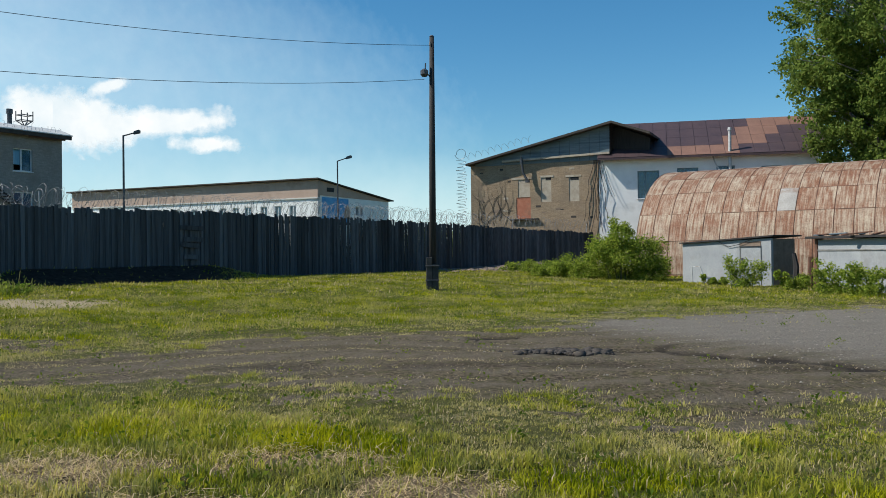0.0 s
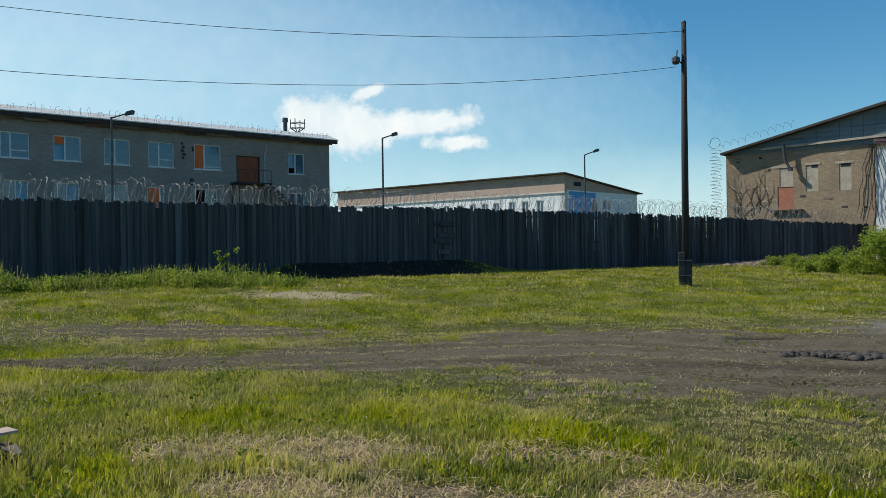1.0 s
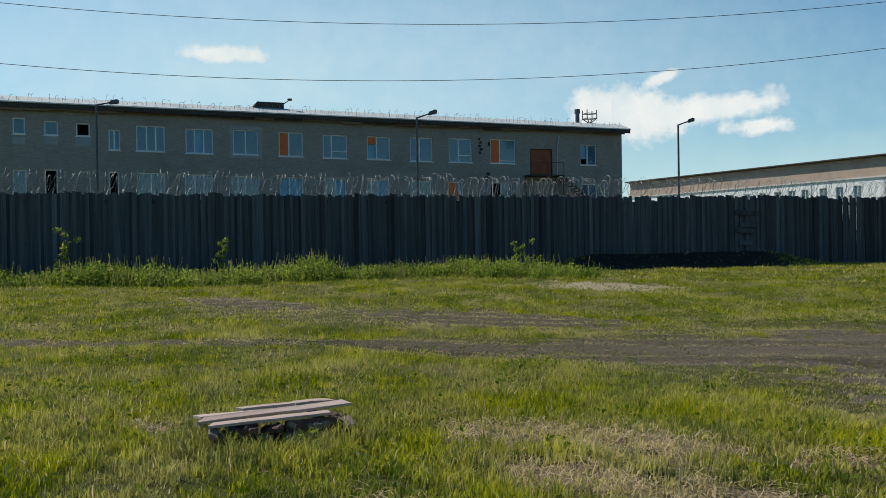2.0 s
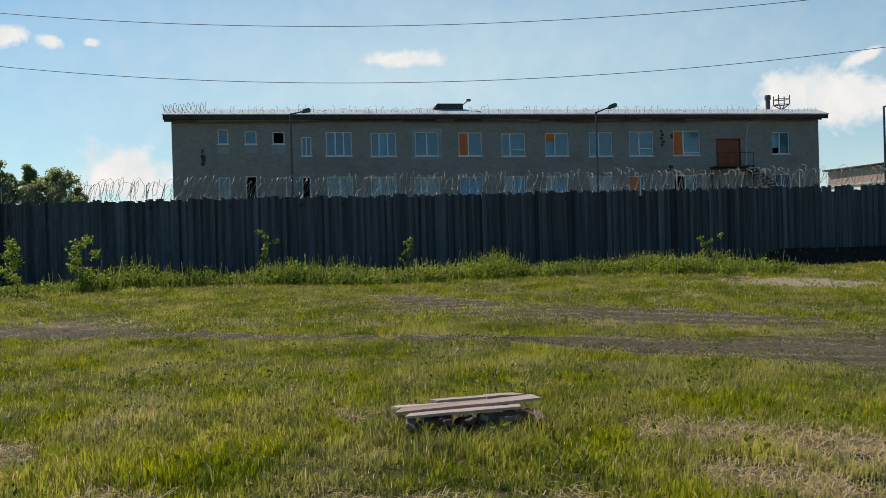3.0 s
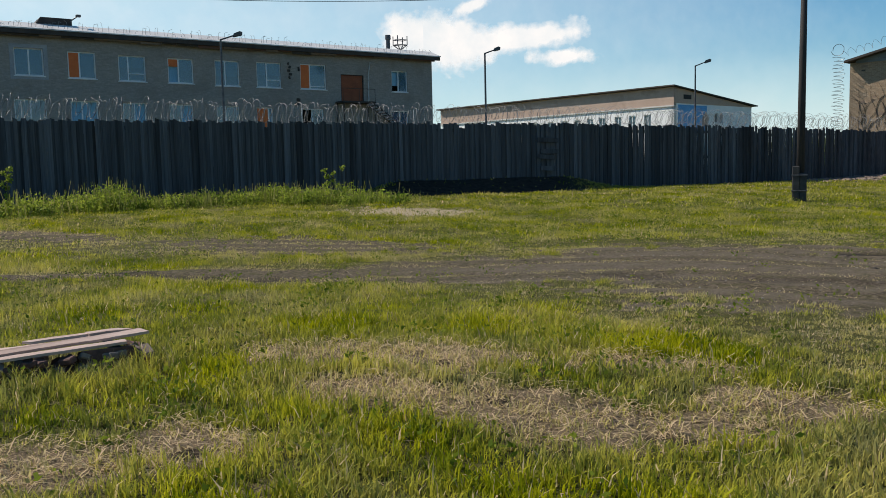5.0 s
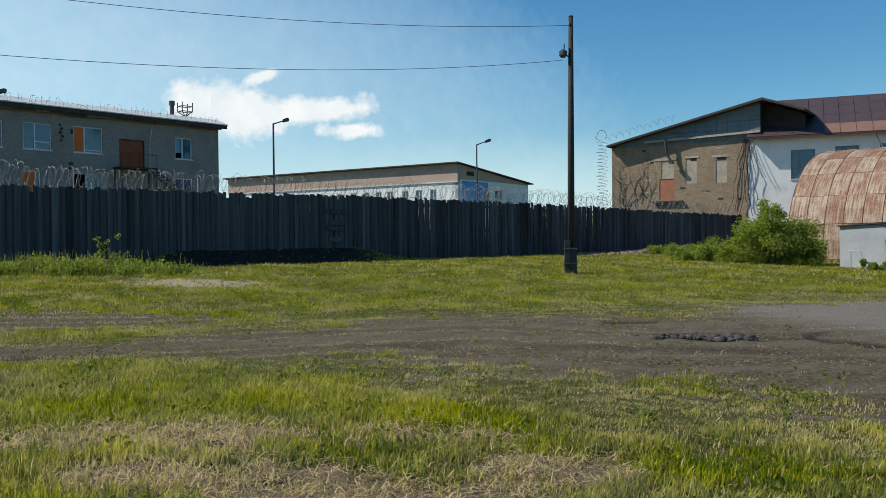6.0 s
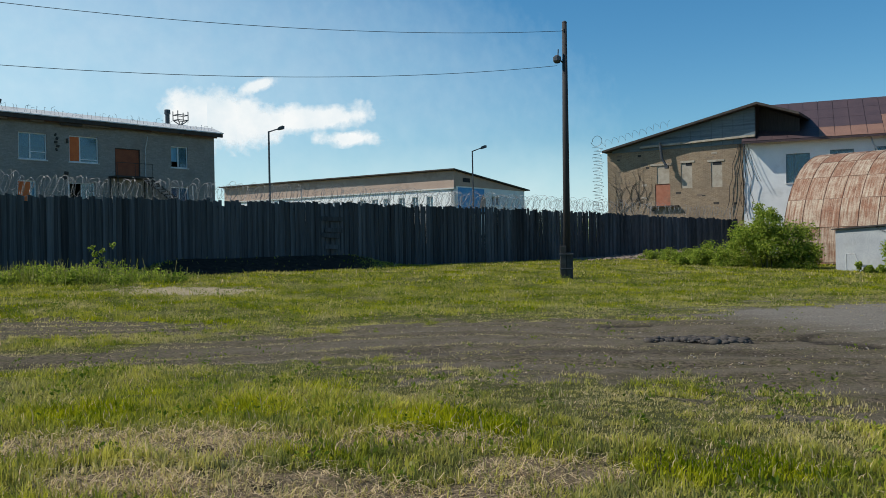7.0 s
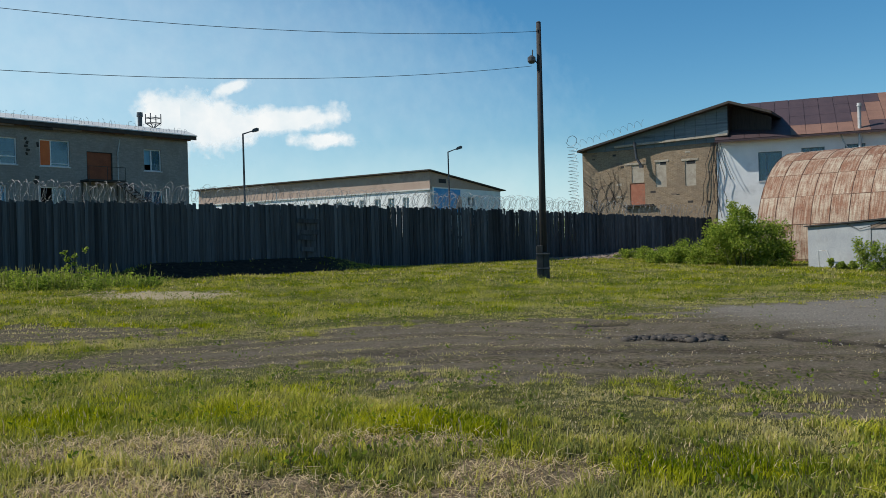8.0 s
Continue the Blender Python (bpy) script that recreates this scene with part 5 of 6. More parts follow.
def scatter_stones():
    rng = np.random.RandomState(77)
    base = [stone_mesh(k) for k in range(5)]
    vv = [np.array([v.co[:] for v in m.vertices]) for m in base]
    ff = [np.array([p.vertices[:] for p in m.polygons]) for m in base]

    def fill(name, label, keep, count, size, mat_, reach, low=-30, high=88):
        V, F, n = [], [], 0
        a, r = np.radians(rng.uniform(low, high, count)), np.sqrt(rng.uniform(reach[0] ** 2, reach[1] ** 2, count))
        x, y = -np.sin(a) * r, np.cos(a) * r
        ok = rng.uniform(size=count) < keep(x, y)
        z = ground_z(x, y)
        for px, py, pz in zip(x[ok], y[ok], z[ok]):
            k = rng.randint(5)
            s = size * min(rng.lognormal(0, 0.4), 2.2)
            t = rng.uniform(0, 6.28)
            c, q = math.cos(t), math.sin(t)
            V.append(vv[k] @ np.array([[c, q, 0], [-q, c, 0], [0, 0, 1]]) * s + (px, py, pz + s * 0.1))
            F.append(ff[k] + n)
            n += len(vv[k])
        tagged(new(name, mesh_from(name, np.concatenate(V), np.concatenate(F), mat_)), label, "stones", kind="stuff")

    fill("gravel", "loose grey gravel on the track", lambda x, y: np.clip(gravel_mask(x, y) * 0.9 + road_mask(x, y) * 0.12 * (x > -7), 0, 1), 70000, 0.010, MILLED, (4, 26))
    fill("clods", "dark lumps of churned mud", lambda x, y: np.clip(2.5 * spot(x, y, 1.9, 13.4, 1.0, 0.45, 31) - 1.5, 0, 1) * 0.6, 42000, 0.05, MUD_LUMP, (9, 18), -25, 15)
    fill("rubble", "broken brick rubble along the foot of the fence", lambda x, y: np.exp(-((x - 4.5) ** 2 / 22 + (y - 54.5) ** 2 / 5)), 26000, 0.11, RUBBLE, (48, 62), -16, 6)


MUD_LUMP = surface("mud_lump", (0.03, 0.024, 0.02), (0.075, 0.06, 0.048), None, 5, 40)
scatter_stones()


# ---- grass ----
def grass_blades():
    rng = np.random.RandomState(12)
    parts_v, parts_f, tone_all, dry_all, start = [], [], [], [], 0
    bands = ((3.4, 9.0, 3300, 0.105, 0.0050, True), (9.0, 17.0, 2300, 0.095, 0.007, False), (17.0, 29.0, 900, 0.085, 0.013, False), (29.0, 56.0, 230, 0.10, 0.03, False))
    view, rest, round_ = (-31, 87), (87, 329), (-180, 180)
    rings = [(*band, *view) for band in bands] + [(0.3, 3.4, 1500, 0.12, 0.005, True, *round_), (3.4, 9.0, 420, 0.12, 0.010, False, *rest), (9.0, 20.0, 90, 0.12, 0.022, False, *rest)]
    for r0, r1, per, height, width, bent, low, high in rings:
        lo, hi = radians(low), radians(high)
        n = int(per * (hi - lo) / 2 * (r1 ** 2 - r0 ** 2))
        a, r = rng.uniform(lo, hi, n), np.sqrt(rng.uniform(r0 ** 2, r1 ** 2, n))
        x, y = -np.sin(a) * r, np.cos(a) * r
        # gather the blades into tufts
        tuft = wobble(x, y, 0.55, 71) + 0.7 * wobble(x, y, 0.22, 72)
        road, dry, bare = road_mask(x, y), dry_mask(x, y), np.clip(gravel_mask(x, y) + sand_mask(x, y) + mud_and_shade_mask(x, y), 0, 1)
        middle = smooth01((0.35 - np.abs(line_distance(x, y, ROAD[3:]) - 0.7)) / 0.3) * smooth01((2.5 - x) / 2)
        thin = smooth01((-5.0 - x) / 4.0)
        side_d = line_distance(x, y, ROAD, ROAD_HALF) + 0.2 * wobble(x, y, 1.1, 96)
        edge = smooth01((1.55 - side_d) / 0.4) * smooth01((side_d - 0.8) / 0.25) * (1 - bare)
        keep = (1 - (0.985 - 0.35 * thin) * road + 0.2 * middle * road + (0.12 + 0.3 * smooth01((1 - x) / 3)) * road * smooth01(2 * wobble(x, y, 1.2, 79) - 0.4) + 0.10 * edge) * (1 - 0.97 * bare) * (1 - 0.35 * dry) * np.clip(0.72 + 0.35 * tuft, 0.2, 1)
        ok = (rng.uniform(size=n) < keep) & (line_distance(x, y, FENCE_LINE) > 0.1)
        x, y, tuft, dry, road, edge = x[ok], y[ok], tuft[ok], dry[ok], road[ok], edge[ok]
        n = len(x)
        z = ground_z(x, y)
        shelter = np.exp(-((np.hypot(x + 5.62, y - 4.93) - 0.66) / 0.30) ** 2)
        patch = wobble(x, y, 5.5, 73) + 3.6 * shelter
        straw = (rng.uniform(size=n) < 0.05 + 0.75 * dry ** 1.5 + 0.14 * edge)
        h = height * np.clip(0.8 + 0.38 * tuft + 0.22 * patch, 0.35, 2.0) * rng.uniform(0.5, 1.4, n) * (1 - 0.78 * np.maximum(road, edge * 0.85)) * np.where(dry > 0.4, 0.75, 1)
        t = rng.uniform(0, 2 * math.pi, n)
        flat = np.where(straw & (dry > 0.3), rng.uniform(0.75, 1.5, n), np.abs(rng.normal(0, 0.52 if bent else 0.7, n)))
        bend = np.stack([np.cos(t) * np.sin(flat), np.sin(t) * np.sin(flat), np.cos(flat)], 1)
        side = np.stack([-np.sin(t + rng.normal(0, 0.6, n)), np.cos(t), np.zeros(n)], 1)
        w = (width * rng.uniform(0.7, 1.4, n))[:, None] * side
        p = np.stack([x, y, z - 0.01], 1)
        tip = p + bend * h[:, None] + np.stack([np.cos(t), np.sin(t), np.zeros(n)], 1) * (h * rng.uniform(0, 0.35, n))[:, None]
        tone = np.clip((0.48 if bent else 0.38) + 0.22 * (patch - 3.6 * shelter) + 0.34 * wobble(x, y, 1.3, 74) + 0.22 * wobble(x, y, 0.5, 76) + rng.normal(0, 0.2, n), 0, 1)
        dryness = np.where(straw, rng.uniform(0.5, 1, n), np.clip(0.13 + 0.2 * wobble(x, y, 3.5, 75) + 0.15 * dry + 0.45 * np.maximum(road, 0.4 * edge), 0, 0.75))
        if bent:
            mid = p + np.stack([bend[:, 0] * 0.35, bend[:, 1] * 0.35, bend[:, 2] * 0.6 + 0.02], 1) * h[:, None]
            v = np.stack([p - w, p + w, mid - w * 0.7, mid + w * 0.7, tip], 1)
            k, f = 5, np.array([(0, 1, 3), (0, 3, 2), (2, 3, 4)])
        else:
            v = np.stack([p - w, p + w, tip], 1)
            k, f = 3, np.array([(0, 1, 2)])
        parts_v.append(v.reshape(-1, 3))
        parts_f.append((np.arange(n)[:, None, None] * k + f[None]).reshape(-1, 3) + start)
        tone_all.append(np.repeat(tone, k))
        dry_all.append(np.repeat(dryness, k))
        start += n * k
    me = mesh_from("grass", np.concatenate(parts_v), np.concatenate(parts_f), GRASS, (("tone", np.concatenate(tone_all)), ("dry", np.concatenate(dry_all))))
    tagged(new("grass", me), "uneven sunlit meadow grass with dry mown patches", "grass", kind="stuff")


grass_blades()


def loose_straw():
    """Long cut stalks lying on the dry patches."""
    rng = np.random.RandomState(31)
    n = 140000
    a, r = rng.uniform(radians(-31), radians(87), n), np.sqrt(rng.uniform(3.4 ** 2, 13.0 ** 2, n))
    x, y = -np.sin(a) * r, np.cos(a) * r
    ok = rng.uniform(size=n) < dry_mask(x, y) ** 2 * np.clip(0.45 + 0.6 * wobble(x, y, 0.5, 97), 0.08, 1) * (1 - road_mask(x, y)) + 0.010
    x, y = x[ok], y[ok]
    n = len(x)
    t = rng.uniform(0, 6.28, n)
    long = rng.uniform(0.05, 0.19, n)
    d = np.stack([np.cos(t), np.sin(t), rng.normal(0, 0.16, n)], 1)
    side = np.stack([-np.sin(t), np.cos(t), 0 * t], 1) * rng.uniform(0.0014, 0.0040, n)[:, None]
    p = np.stack([x, y, ground_z(x, y) + rng.uniform(0.015, 0.09, n)], 1)
    mid = p + d * (long * 0.5)[:, None] + np.stack([0 * t, 0 * t, long * rng.uniform(0, 0.18, n)], 1)
    tip = p + d * long[:, None] + side * rng.normal(0, 22, n)[:, None]
    v = np.stack([p - side, p + side, mid - side, mid + side, tip], 1).reshape(-1, 3)
    f = (np.arange(n)[:, None, None] * 5 + np.array([(0, 1, 3), (0, 3, 2), (2, 3, 4)])[None]).reshape(-1, 3)
    me = mesh_from("straw", v, f, GRASS, (("tone", np.repeat(rng.uniform(0, 1, n), 5)), ("dry", np.repeat(rng.uniform(0.75, 1, n), 5))))
    tagged(new("straw", me), "pale dry cut stalks lying on the meadow", "straw", kind="stuff")


def meadow_herbs():
    """Small broad-leaved plants among the grass."""
    rng = np.random.RandomState(37)
    n = 11000
    a, r = rng.uniform(radians(-31), radians(87), n), np.sqrt(rng.uniform(3.6 ** 2, 34.0 ** 2, n))
    x, y = -np.sin(a) * r, np.cos(a) * r
    ok = rng.uniform(size=n) < (1 - road_mask(x, y) * 0.9) * np.clip(0.35 + 0.6 * wobble(x, y, 3.0, 95), 0, 1) * (1 - dry_mask(x, y))
    x, y = np.repeat(x[ok], 14), np.repeat(y[ok], 14)
    n = len(x)
    big = np.repeat(rng.uniform(0.5, 1.5, n // 14), 14)
    x, y = x + rng.normal(0, 0.09, n) * big, y + rng.normal(0, 0.09, n) * big
    at = np.stack([x, y, ground_z(x, y) + rng.uniform(0.03, 0.16, n) * big], 1)
    tagged(new("herbs", leaf_mesh("herbs", at, 0.023, WEED, rng, -0.2, np.repeat(rng.uniform(0, 1, n // 14), 14))), "small broad-leaved herbs among the grass", "herbs", kind="stuff")


loose_straw()
meadow_herbs()


# ---- weeds, bushes, trees ----
def bush(name, label, balls, leaves, size, material, seed, stems=6, kind="", droop=0.1, spread=0.9):
    """A bush: stems from its foot into its clumps, and many leaves. balls: x, y, height, radius."""
    rng = np.random.RandomState(seed)
    balls = np.array(balls, float)
    foot = Vector((balls[:, 0].mean(), balls[:, 1].mean(), 0))
    foot.z = float(ground_z(foot.x, foot.y))
    root = thing(name, Matrix.Translation(foot), label, "bush" if "bush" in name else "plant", kind=kind)
    small = []
    for x, y, z, r in balls:
        for _ in range(10):
            o = unit(1, rng)[0] * r * 0.75
            g = float(ground_z(x + o[0], y + o[1]))
            small.append((x + o[0] - foot.x, y + o[1] - foot.y, max(g + 0.1 * r, g + z + o[2]) - foot.z, r * rng.uniform(0.35, 0.75)))
    part("foliage", leaf_mesh(name, clump_points(small, leaves, rng, 0.2), size, material, rng, droop), None, root)
    for k in range(stems):
        x, y, z, r = small[rng.randint(len(small))]
        x0, y0 = x * 0.6 + rng.uniform(-0.1, 0.1), y * 0.6 + rng.uniform(-0.1, 0.1)
        z0 = float(ground_z(foot.x + x0, foot.y + y0)) - foot.z - 0.05
        part("stem", rods([(x0, y0, z0), ((x0 + x) / 2 + 0.03, (y0 + y) / 2, (z0 + z) / 2), (x, y, max(z, z0 + 0.2))], [0.025, 0.018, 0.008], 5), STALK, root)
    return root


def polar(az, d):
    return -math.sin(radians(az)) * d, math.cos(radians(az)) * d


bx, by = polar(-11.9, 44.0)
bush("elder_bush", "large leafy green bush beside the hangar", [(bx, by, 1.9, 1.0), (bx - 1.0, by + 0.4, 1.2, 1.0), (bx + 1.1, by - 0.2, 1.3, 1.0), (bx + 0.2, by, 0.8, 1.2), (bx - 0.2, by + 0.2, 2.6, 0.55), (bx + 1.4, by - 0.4, 0.4, 0.9)], 28000, 0.058, BUSH, 1, 14)
for k, (az, d, h, r) in enumerate(((-10.4, 45, 0.9, 0.9), (-8.4, 47, 0.75, 0.9), (-9.4, 45.5, 0.6, 0.9), (-6.7, 50, 0.5, 0.8), (-5.2, 52, 0.35, 0.7), (-7.6, 46, 0.4, 0.8))):
    x, y = polar(az, d)
    bush("low_bush", "low tangle of green scrub in the grass", [(x, y, h * 0.5, r * 0.9), (x + 0.9, y - 0.2, h * 0.45, r * 0.8), (x - 0.8, y + 0.3, h * 0.35, r * 0.7)], 5200, 0.05, BUSH, 20 + k, 5)
for k, (az, d, s) in enumerate(((-19.4, 38.0, 1.15), (-24.6, 33.4, 1.1), (-26.2, 31.6, 0.95), (-22.2, 36.6, 0.6), (-17.6, 40.5, 0.4))):
    x, y = polar(az, d)
    bush("shed_bush", "green nettle bush against a shed", [(x, y, 0.55 * s, 0.5 * s), (x - 0.35, y, 0.9 * s, 0.38 * s), (x + 0.5, y, 0.45 * s, 0.55 * s), (x, y - 0.1, 0.3 * s, 0.55 * s)], 3600, 0.048, BUSH, 30 + k, 6)


def weed_strip():
    """Tall weeds along the foot of the fence, thick on its left stretch."""
    rng = np.random.RandomState(44)
    balls, stalks = [], []
    for az in np.arange(26.0, 87.0, 0.28):
        d = 30.3 + 1.6 * math.sin(az * 0.21) + rng.uniform(-1.0, 1.0)
        if az < 30:
            d += 1.5
        if az > 72:
            d = 31.5 + rng.uniform(-0.8, 0.8)
        lump = 0.58 + 0.16 * math.sin(az * 0.55 + 1) + 0.14 * math.sin(az * 1.3) + rng.uniform(-0.2, 0.25)
        lump *= (0.72 if az < 52 else 0.85) if 27.5 < az < 72 else 0.3
        if 29.5 < az < 34 or 41 < az < 46:
            lump *= 1.25
        x, y = polar(az, d)
        h = max(0.1, lump * rng.uniform(0.55, 1.0))
        balls.append((x, y, float(ground_z(x, y)) + h * 0.45, 0.32 + h * 0.5))
        for _ in range(22):
            sx, sy = x + rng.normal(0, 0.5), y + rng.normal(0, 0.5)
            stalks.append((sx, sy, float(ground_z(sx, sy)), h * rng.uniform(0.5, 1.3) + 0.15))
    at = clump_points(balls, 60000, rng, 0.1)
    at[:, 2] = np.maximum(at[:, 2], ground_z(at[:, 0], at[:, 1]) + 0.02)
    tone = 0.5 + 0.4 * wobble(at[:, 0], at[:, 1], 3.0, 81)
    tagged(new("weeds", leaf_mesh("weeds", at, 0.05, BUSH, rng, -0.5, tone)), "tall green weeds along the foot of the fence", "weeds", kind="stuff")
    s = np.array(stalks)
    n = len(s)
    t = rng.uniform(0, 6.28, n)
    w = np.stack([np.cos(t), np.sin(t), 0 * t], 1) * 0.006
    lean = np.stack([rng.normal(0, 0.12, n), rng.normal(0, 0.12, n), s[:, 3]], 1)
    v = np.stack([s[:, :3] - w, s[:, :3] + w, s[:, :3] + lean + w * 1.6, s[:, :3] + lean - w * 1.6], 1).reshape(-1, 3)
    tagged(new("weed_stalks", mesh_from("weed_stalks", v, np.arange(4 * n).reshape(-1, 4), WEED, (("tone", rng.uniform(0.3, 1, 4 * n)), ("dry", np.repeat(rng.uniform(0, 0.7, n), 4))))), "thin seeding weed stalks by the fence", "weeds", kind="stuff")


weed_strip()


def sapling(az, d, h, seed, full=1.0):
    rng = np.random.RandomState(seed)
    x, y = polar(az, d)
    z = float(ground_z(x, y))
    root = thing("sapling", pose(x, y, z), "slender leafy sapling before the fence", "plant", "saplings by the fence")
    part("stem", rods([(0, 0, -0.05), (0.06, 0, h * 0.5), (0.0, 0.03, h * 0.97)], [0.02, 0.015, 0.006], 5), STALK, root)
    balls = [(rng.normal(0, 0.18), rng.normal(0, 0.18), h * f, 0.2 * full + 0.06) for f in np.linspace(0.3, 0.97, 9)]
    part("foliage", leaf_mesh("sapling", clump_points(balls, int(620 * full), rng, 0.2), 0.055, BUSH, rng), None, root)


for row in ((75.2, 30.5, 1.75, 1), (71.6, 30.5, 1.75, 2, 1.1), (60.2, 31.8, 1.9, 3, 0.5), (50.9, 31.5, 1.5, 4, 0.4), (31.0, 31.0, 1.35, 5, 0.4)):
    sapling(*row)


def tree(name, x, y, height, foot_h, radius, leaves, size, material, seed, label, droop=0.0, limbs=14, bark=BARK, column=0.7, fluff=(0.09, 0.2)):
    """A tapered trunk with limbs, and a crown of many leaf clumps with gaps."""
    rng = np.random.RandomState(seed)
    z = float(ground_z(x, y))
    root = thing(name, pose(x, y, z), label, "tree")
    lean = rng.normal(0, 0.25, (6, 2)).cumsum(0) * height / 40
    chain = [(lean[k, 0] if k else 0, lean[k, 1] if k else 0, height * 0.95 * k / 5 - (0.2 if k == 0 else 0)) for k in range(6)]
    r0 = height * 0.014
    part("trunk", rods(chain, [r0, r0 * 0.8, r0 * 0.62, r0 * 0.45, r0 * 0.28, r0 * 0.1], 9), bark, root, smooth=True)
    balls = []
    for k in range(limbs):
        f = 0.02 + 0.98 * (k + 0.5) / limbs
        h = foot_h + (height - foot_h) * f
        reach = radius * (math.sin(math.pi * min(1, 0.18 + 0.8 * f)) ** column) * rng.uniform(0.7, 1.1)
        for _ in range(2):
            t = rng.uniform(0, 6.28)
            hz = h * 0.9
            b = Vector((math.cos(t) * reach, math.sin(t) * reach, h + reach * 0.15))
            a = Vector((0, 0, hz * 0.9))
            mid = a.lerp(b, 0.5) + Vector((0, 0, reach * 0.18))
            part("limb", rods([a, mid, b], [r0 * 0.3, r0 * 0.18, r0 * 0.05], 5), bark, root)
            for s in np.linspace(0.25, 1.05, 7):
                p = a.lerp(b, s)
                balls.append((p.x + rng.normal(0, 0.09) * radius, p.y + rng.normal(0, 0.09) * radius, p.z + 0.5 * math.sin(3 * s) - droop * rng.uniform(0, 1) * s, radius * rng.uniform(*fluff)))
    part("crown", leaf_mesh(name, clump_points(balls, leaves, rng, 0.15), size, material, rng, droop * 0.3), None, root)
    return root


tree("birch", 29.9, 56.1, 27.0, 1.5, 7.0, 130000, 0.14, BIRCH, 6, "tall leafy birch behind the hangar", 1.6, 64, column=0.22)
tree("birch", 28.4, 55.2, 14.5, 1.2, 4.6, 80000, 0.12, BIRCH, 8, "smaller leafy birch behind the hangar", 1.2, 30, column=0.3)
for k, (az, d, el, el0, r, seed) in enumerate(((77.4, 92, 6.0, 3.0, 2.6, 11), (76.0, 93, 5.9, 3.0, 1.9, 12), (75.0, 95, 5.1, 3.0, 1.0, 13), (74.1, 92, 5.75, 3.0, 1.1, 14), (72.5, 90, 5.5, 3.0, 2.0, 15), (78.6, 98, 5.2, 2.8, 1.6, 16), (80.9, 120, 4.1, 2.6, 2.5, 17), (71.4, 100, 4.3, 2.6, 1.2, 18))):
    x, y = polar(az, d)
    h = 1.6 + d * math.tan(radians(el)) - 0.5
    tree("poplar", x, y, h, 1.6 + d * math.tan(radians(el0)) - 3.0, r * 1.2, 15000, 0.12, FAR_LEAF, seed, "distant leafy tree beyond the fence", 0.3, 16, fluff=(0.16, 0.34))


def far_woods():
    """A low line of trees on the horizon, seen over and between the roofs."""
    rng = np.random.RandomState(91)
    balls = []
    for az in np.arange(-40, 100, 0.5):
        for _ in range(2):
            d = 210 + rng.uniform(-15, 15)
            x, y = polar(az + rng.uniform(-0.3, 0.3), d)
            h = rng.uniform(4, 8.2) + 1.2 * math.sin(az * 0.8)
            balls += [(x, y, 0.5 + h * f, 2.2) for f in (0.3, 0.75)]
    at = clump_points(balls, 26000, rng, 0.3)
    at[:, 2] = np.maximum(at[:, 2], 0.6)
    tagged(new("far_woods", leaf_mesh("far_woods", at, 0.75, FAR_LEAF, rng)), "distant dark green woods on the horizon", "trees", kind="stuff")


far_woods()


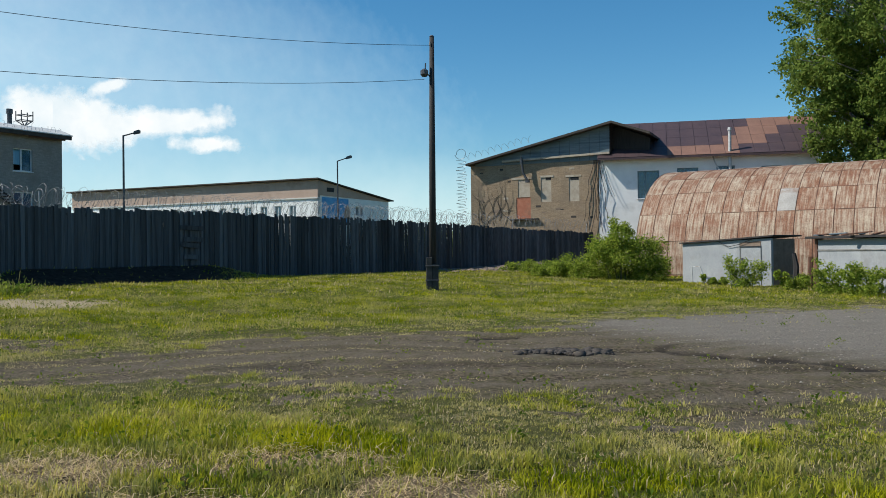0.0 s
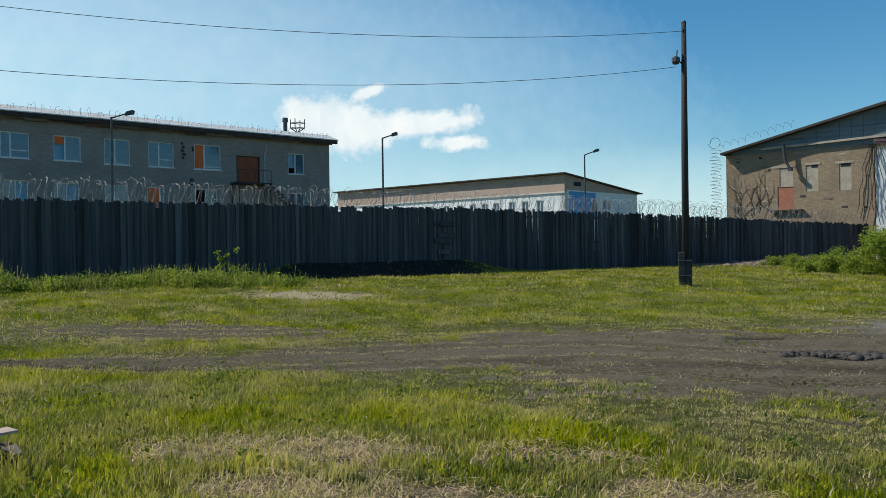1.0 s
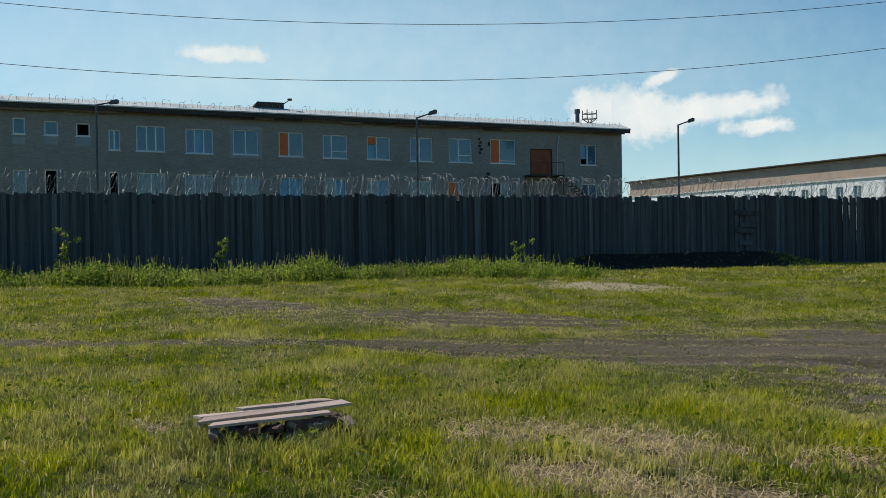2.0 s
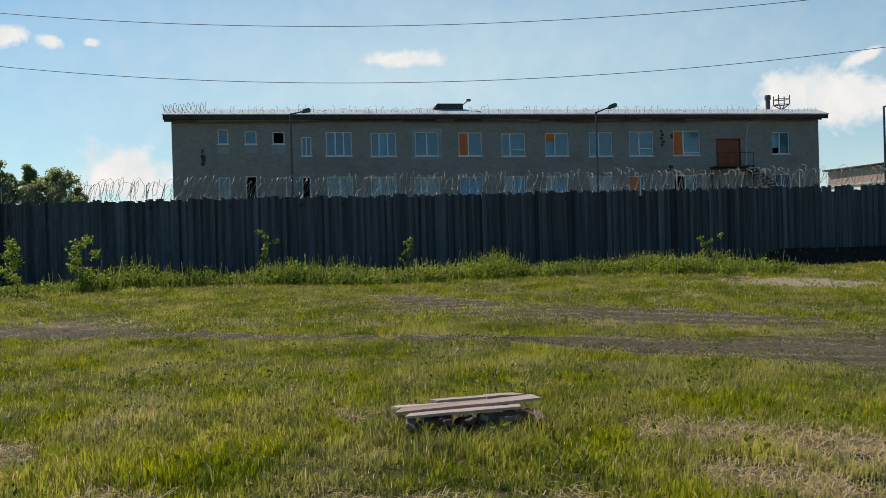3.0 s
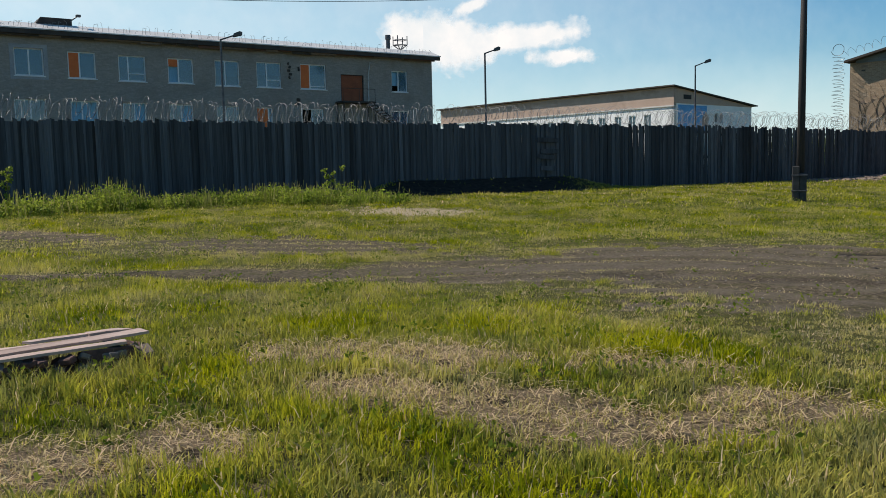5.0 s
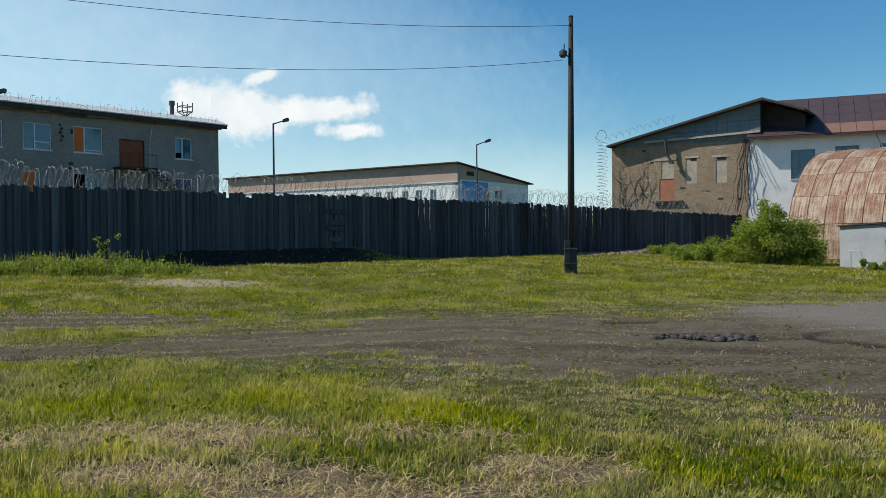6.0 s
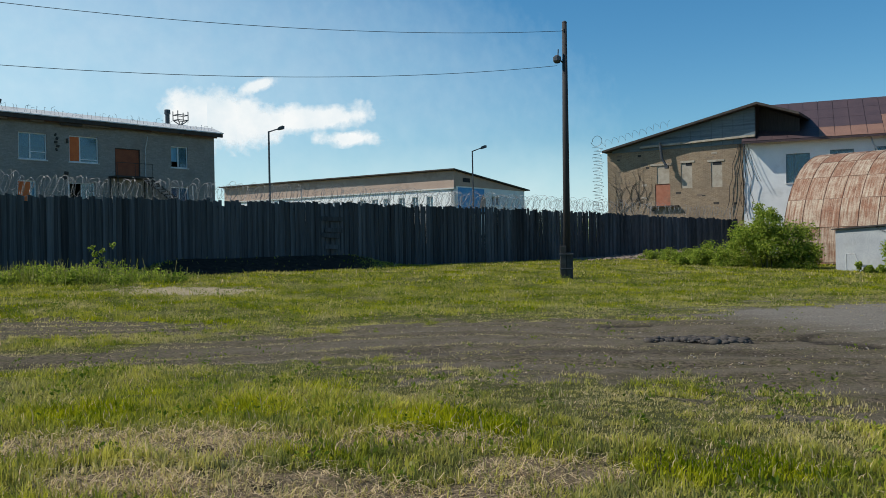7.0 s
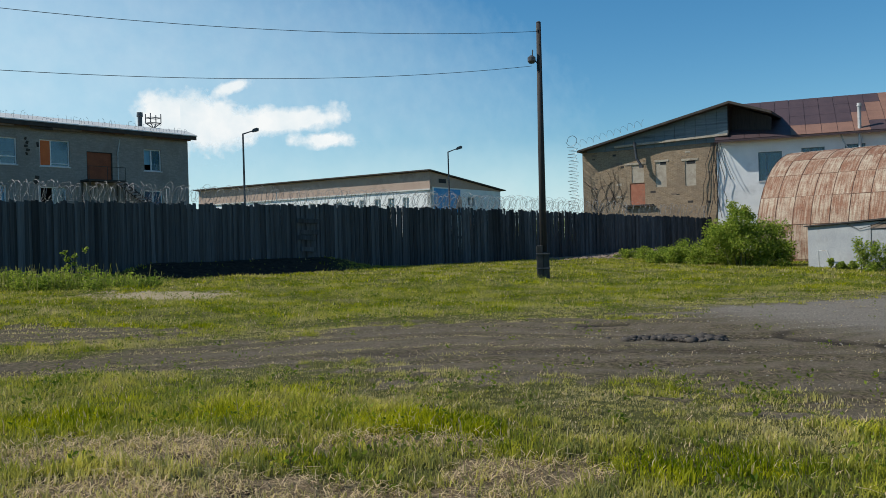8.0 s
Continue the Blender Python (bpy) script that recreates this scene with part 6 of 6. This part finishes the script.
# ---- clouds ----
def cloud_material(name="cloud", most=1.0, soft=(0.2, 0.62), rough=1.7, shade=(0.80, 0.88, 0.93), white=(1.0, 1.0, 1.0)):
    m, nt, bsdf, out = nodes_of(name)
    c = nt.nodes.new("ShaderNodeTexCoord")
    info = nt.nodes.new("ShaderNodeObjectInfo")
    mp = nt.nodes.new("ShaderNodeMapping")
    nt.links.new(c.outputs["Object"], mp.inputs["Vector"])
    v = nt.nodes.new("ShaderNodeCombineXYZ")
    for k in range(3):
        nt.links.new(maths(nt, "MULTIPLY", info.outputs["Random"], 900.0 * (k + 1)), v.inputs[k])
    nt.links.new(v.outputs[0], mp.inputs["Location"])
    s = nt.nodes.new("ShaderNodeSeparateXYZ")
    nt.links.new(c.outputs["Generated"], s.inputs[0])
    dx = maths(nt, "MULTIPLY", maths(nt, "SUBTRACT", s.outputs[0], 0.5), 2.0)
    dy = maths(nt, "MULTIPLY", maths(nt, "SUBTRACT", s.outputs[1], 0.5), 2.0)
    r = maths(nt, "SQRT", maths(nt, "ADD", maths(nt, "MULTIPLY", dx, dx), maths(nt, "MULTIPLY", dy, dy)))
    puff = noise_tex(nt, mp.outputs[0], 0.022, 8, 0.6)
    f = maths(nt, "SUBTRACT", maths(nt, "ADD", maths(nt, "MULTIPLY", puff, rough), 1.07 - rough / 2), r)
    alpha = maths(nt, "MULTIPLY", ramp(nt, f, *soft), most)
    e = nt.nodes.new("ShaderNodeEmission")
    nt.links.new(mixed(nt, ramp(nt, noise_tex(nt, mp.outputs[0], 0.015, 5), 0.35, 0.65), shade, white), e.inputs[0])
    e.inputs[1].default_value = 0.98
    t = nt.nodes.new("ShaderNodeBsdfTransparent")
    mx = nt.nodes.new("ShaderNodeMixShader")
    nt.links.new(alpha, mx.inputs[0])
    nt.links.new(t.outputs[0], mx.inputs[1])
    nt.links.new(e.outputs[0], mx.inputs[2])
    nt.links.new(mx.outputs[0], out.inputs["Surface"])
    return m


CLOUD = cloud_material()
# pale cyan emission that paints a brighter, hazier sky
SKY_GLOW = cloud_material("painted_sky_glow", 0.8, (0.22, 1.12), 0.2, (0.66, 0.87, 0.95), (0.74, 0.91, 0.97))


def cloud(az, el, wide, high, turn=0.0, material=CLOUD, d=1500.0):
    """A glowing patch of cloud or painted haze far off, its size in degrees."""
    x, y = polar(az, d)
    z = 1.6 + d * math.tan(radians(el))
    bm = bmesh.new()
    w, h = d * math.tan(radians(wide / 2)), d * math.tan(radians(high / 2))
    vs = [bm.verts.new(p) for p in ((-w, -h, 0), (w, -h, 0), (w, h, 0), (-w, h, 0))]
    bm.faces.new(vs)
    ob = part("backdrop_cloud", bm, material, None, m=pose(x, y, z, 90, 0, az) @ pose(0, 0, 0, 0, 0, turn))
    tagged(ob, "glowing backdrop of white summer cloud and painted sky haze", "cloud", kind="structure")
    ob.visible_shadow = False


for row in ((24.0, 8.3, 8.0, 5.4), (25.3, 8.9, 5.2, 4.2), (21.6, 8.3, 6.5, 3.4), (17.8, 8.6, 10.5, 2.4, 5), (15.2, 7.3, 5.6, 1.5), (21.3, 10.7, 3.6, 1.1, 20),
            (77.9, 11.9, 4.4, 3.0, 25), (75.3, 13.1, 3.8, 1.8, 20), (72.6, 13.1, 2.2, 1.3), (50.3, 12.6, 6.6, 1.5), (68.5, 5.2, 8.0, 5.2), (82.0, 4.5, 14.0, 4.4), (-15.0, 17.0, 1.7, 1.5), (70.2, 13.2, 1.2, 0.7)):
    cloud(*row)
# two wide glowing cards, added to lighten the left sky and the horizon
cloud(48, 11, 112, 40, 0, SKY_GLOW, 1800.0)
cloud(0, 2, 96, 12, 0, SKY_GLOW, 1850.0)
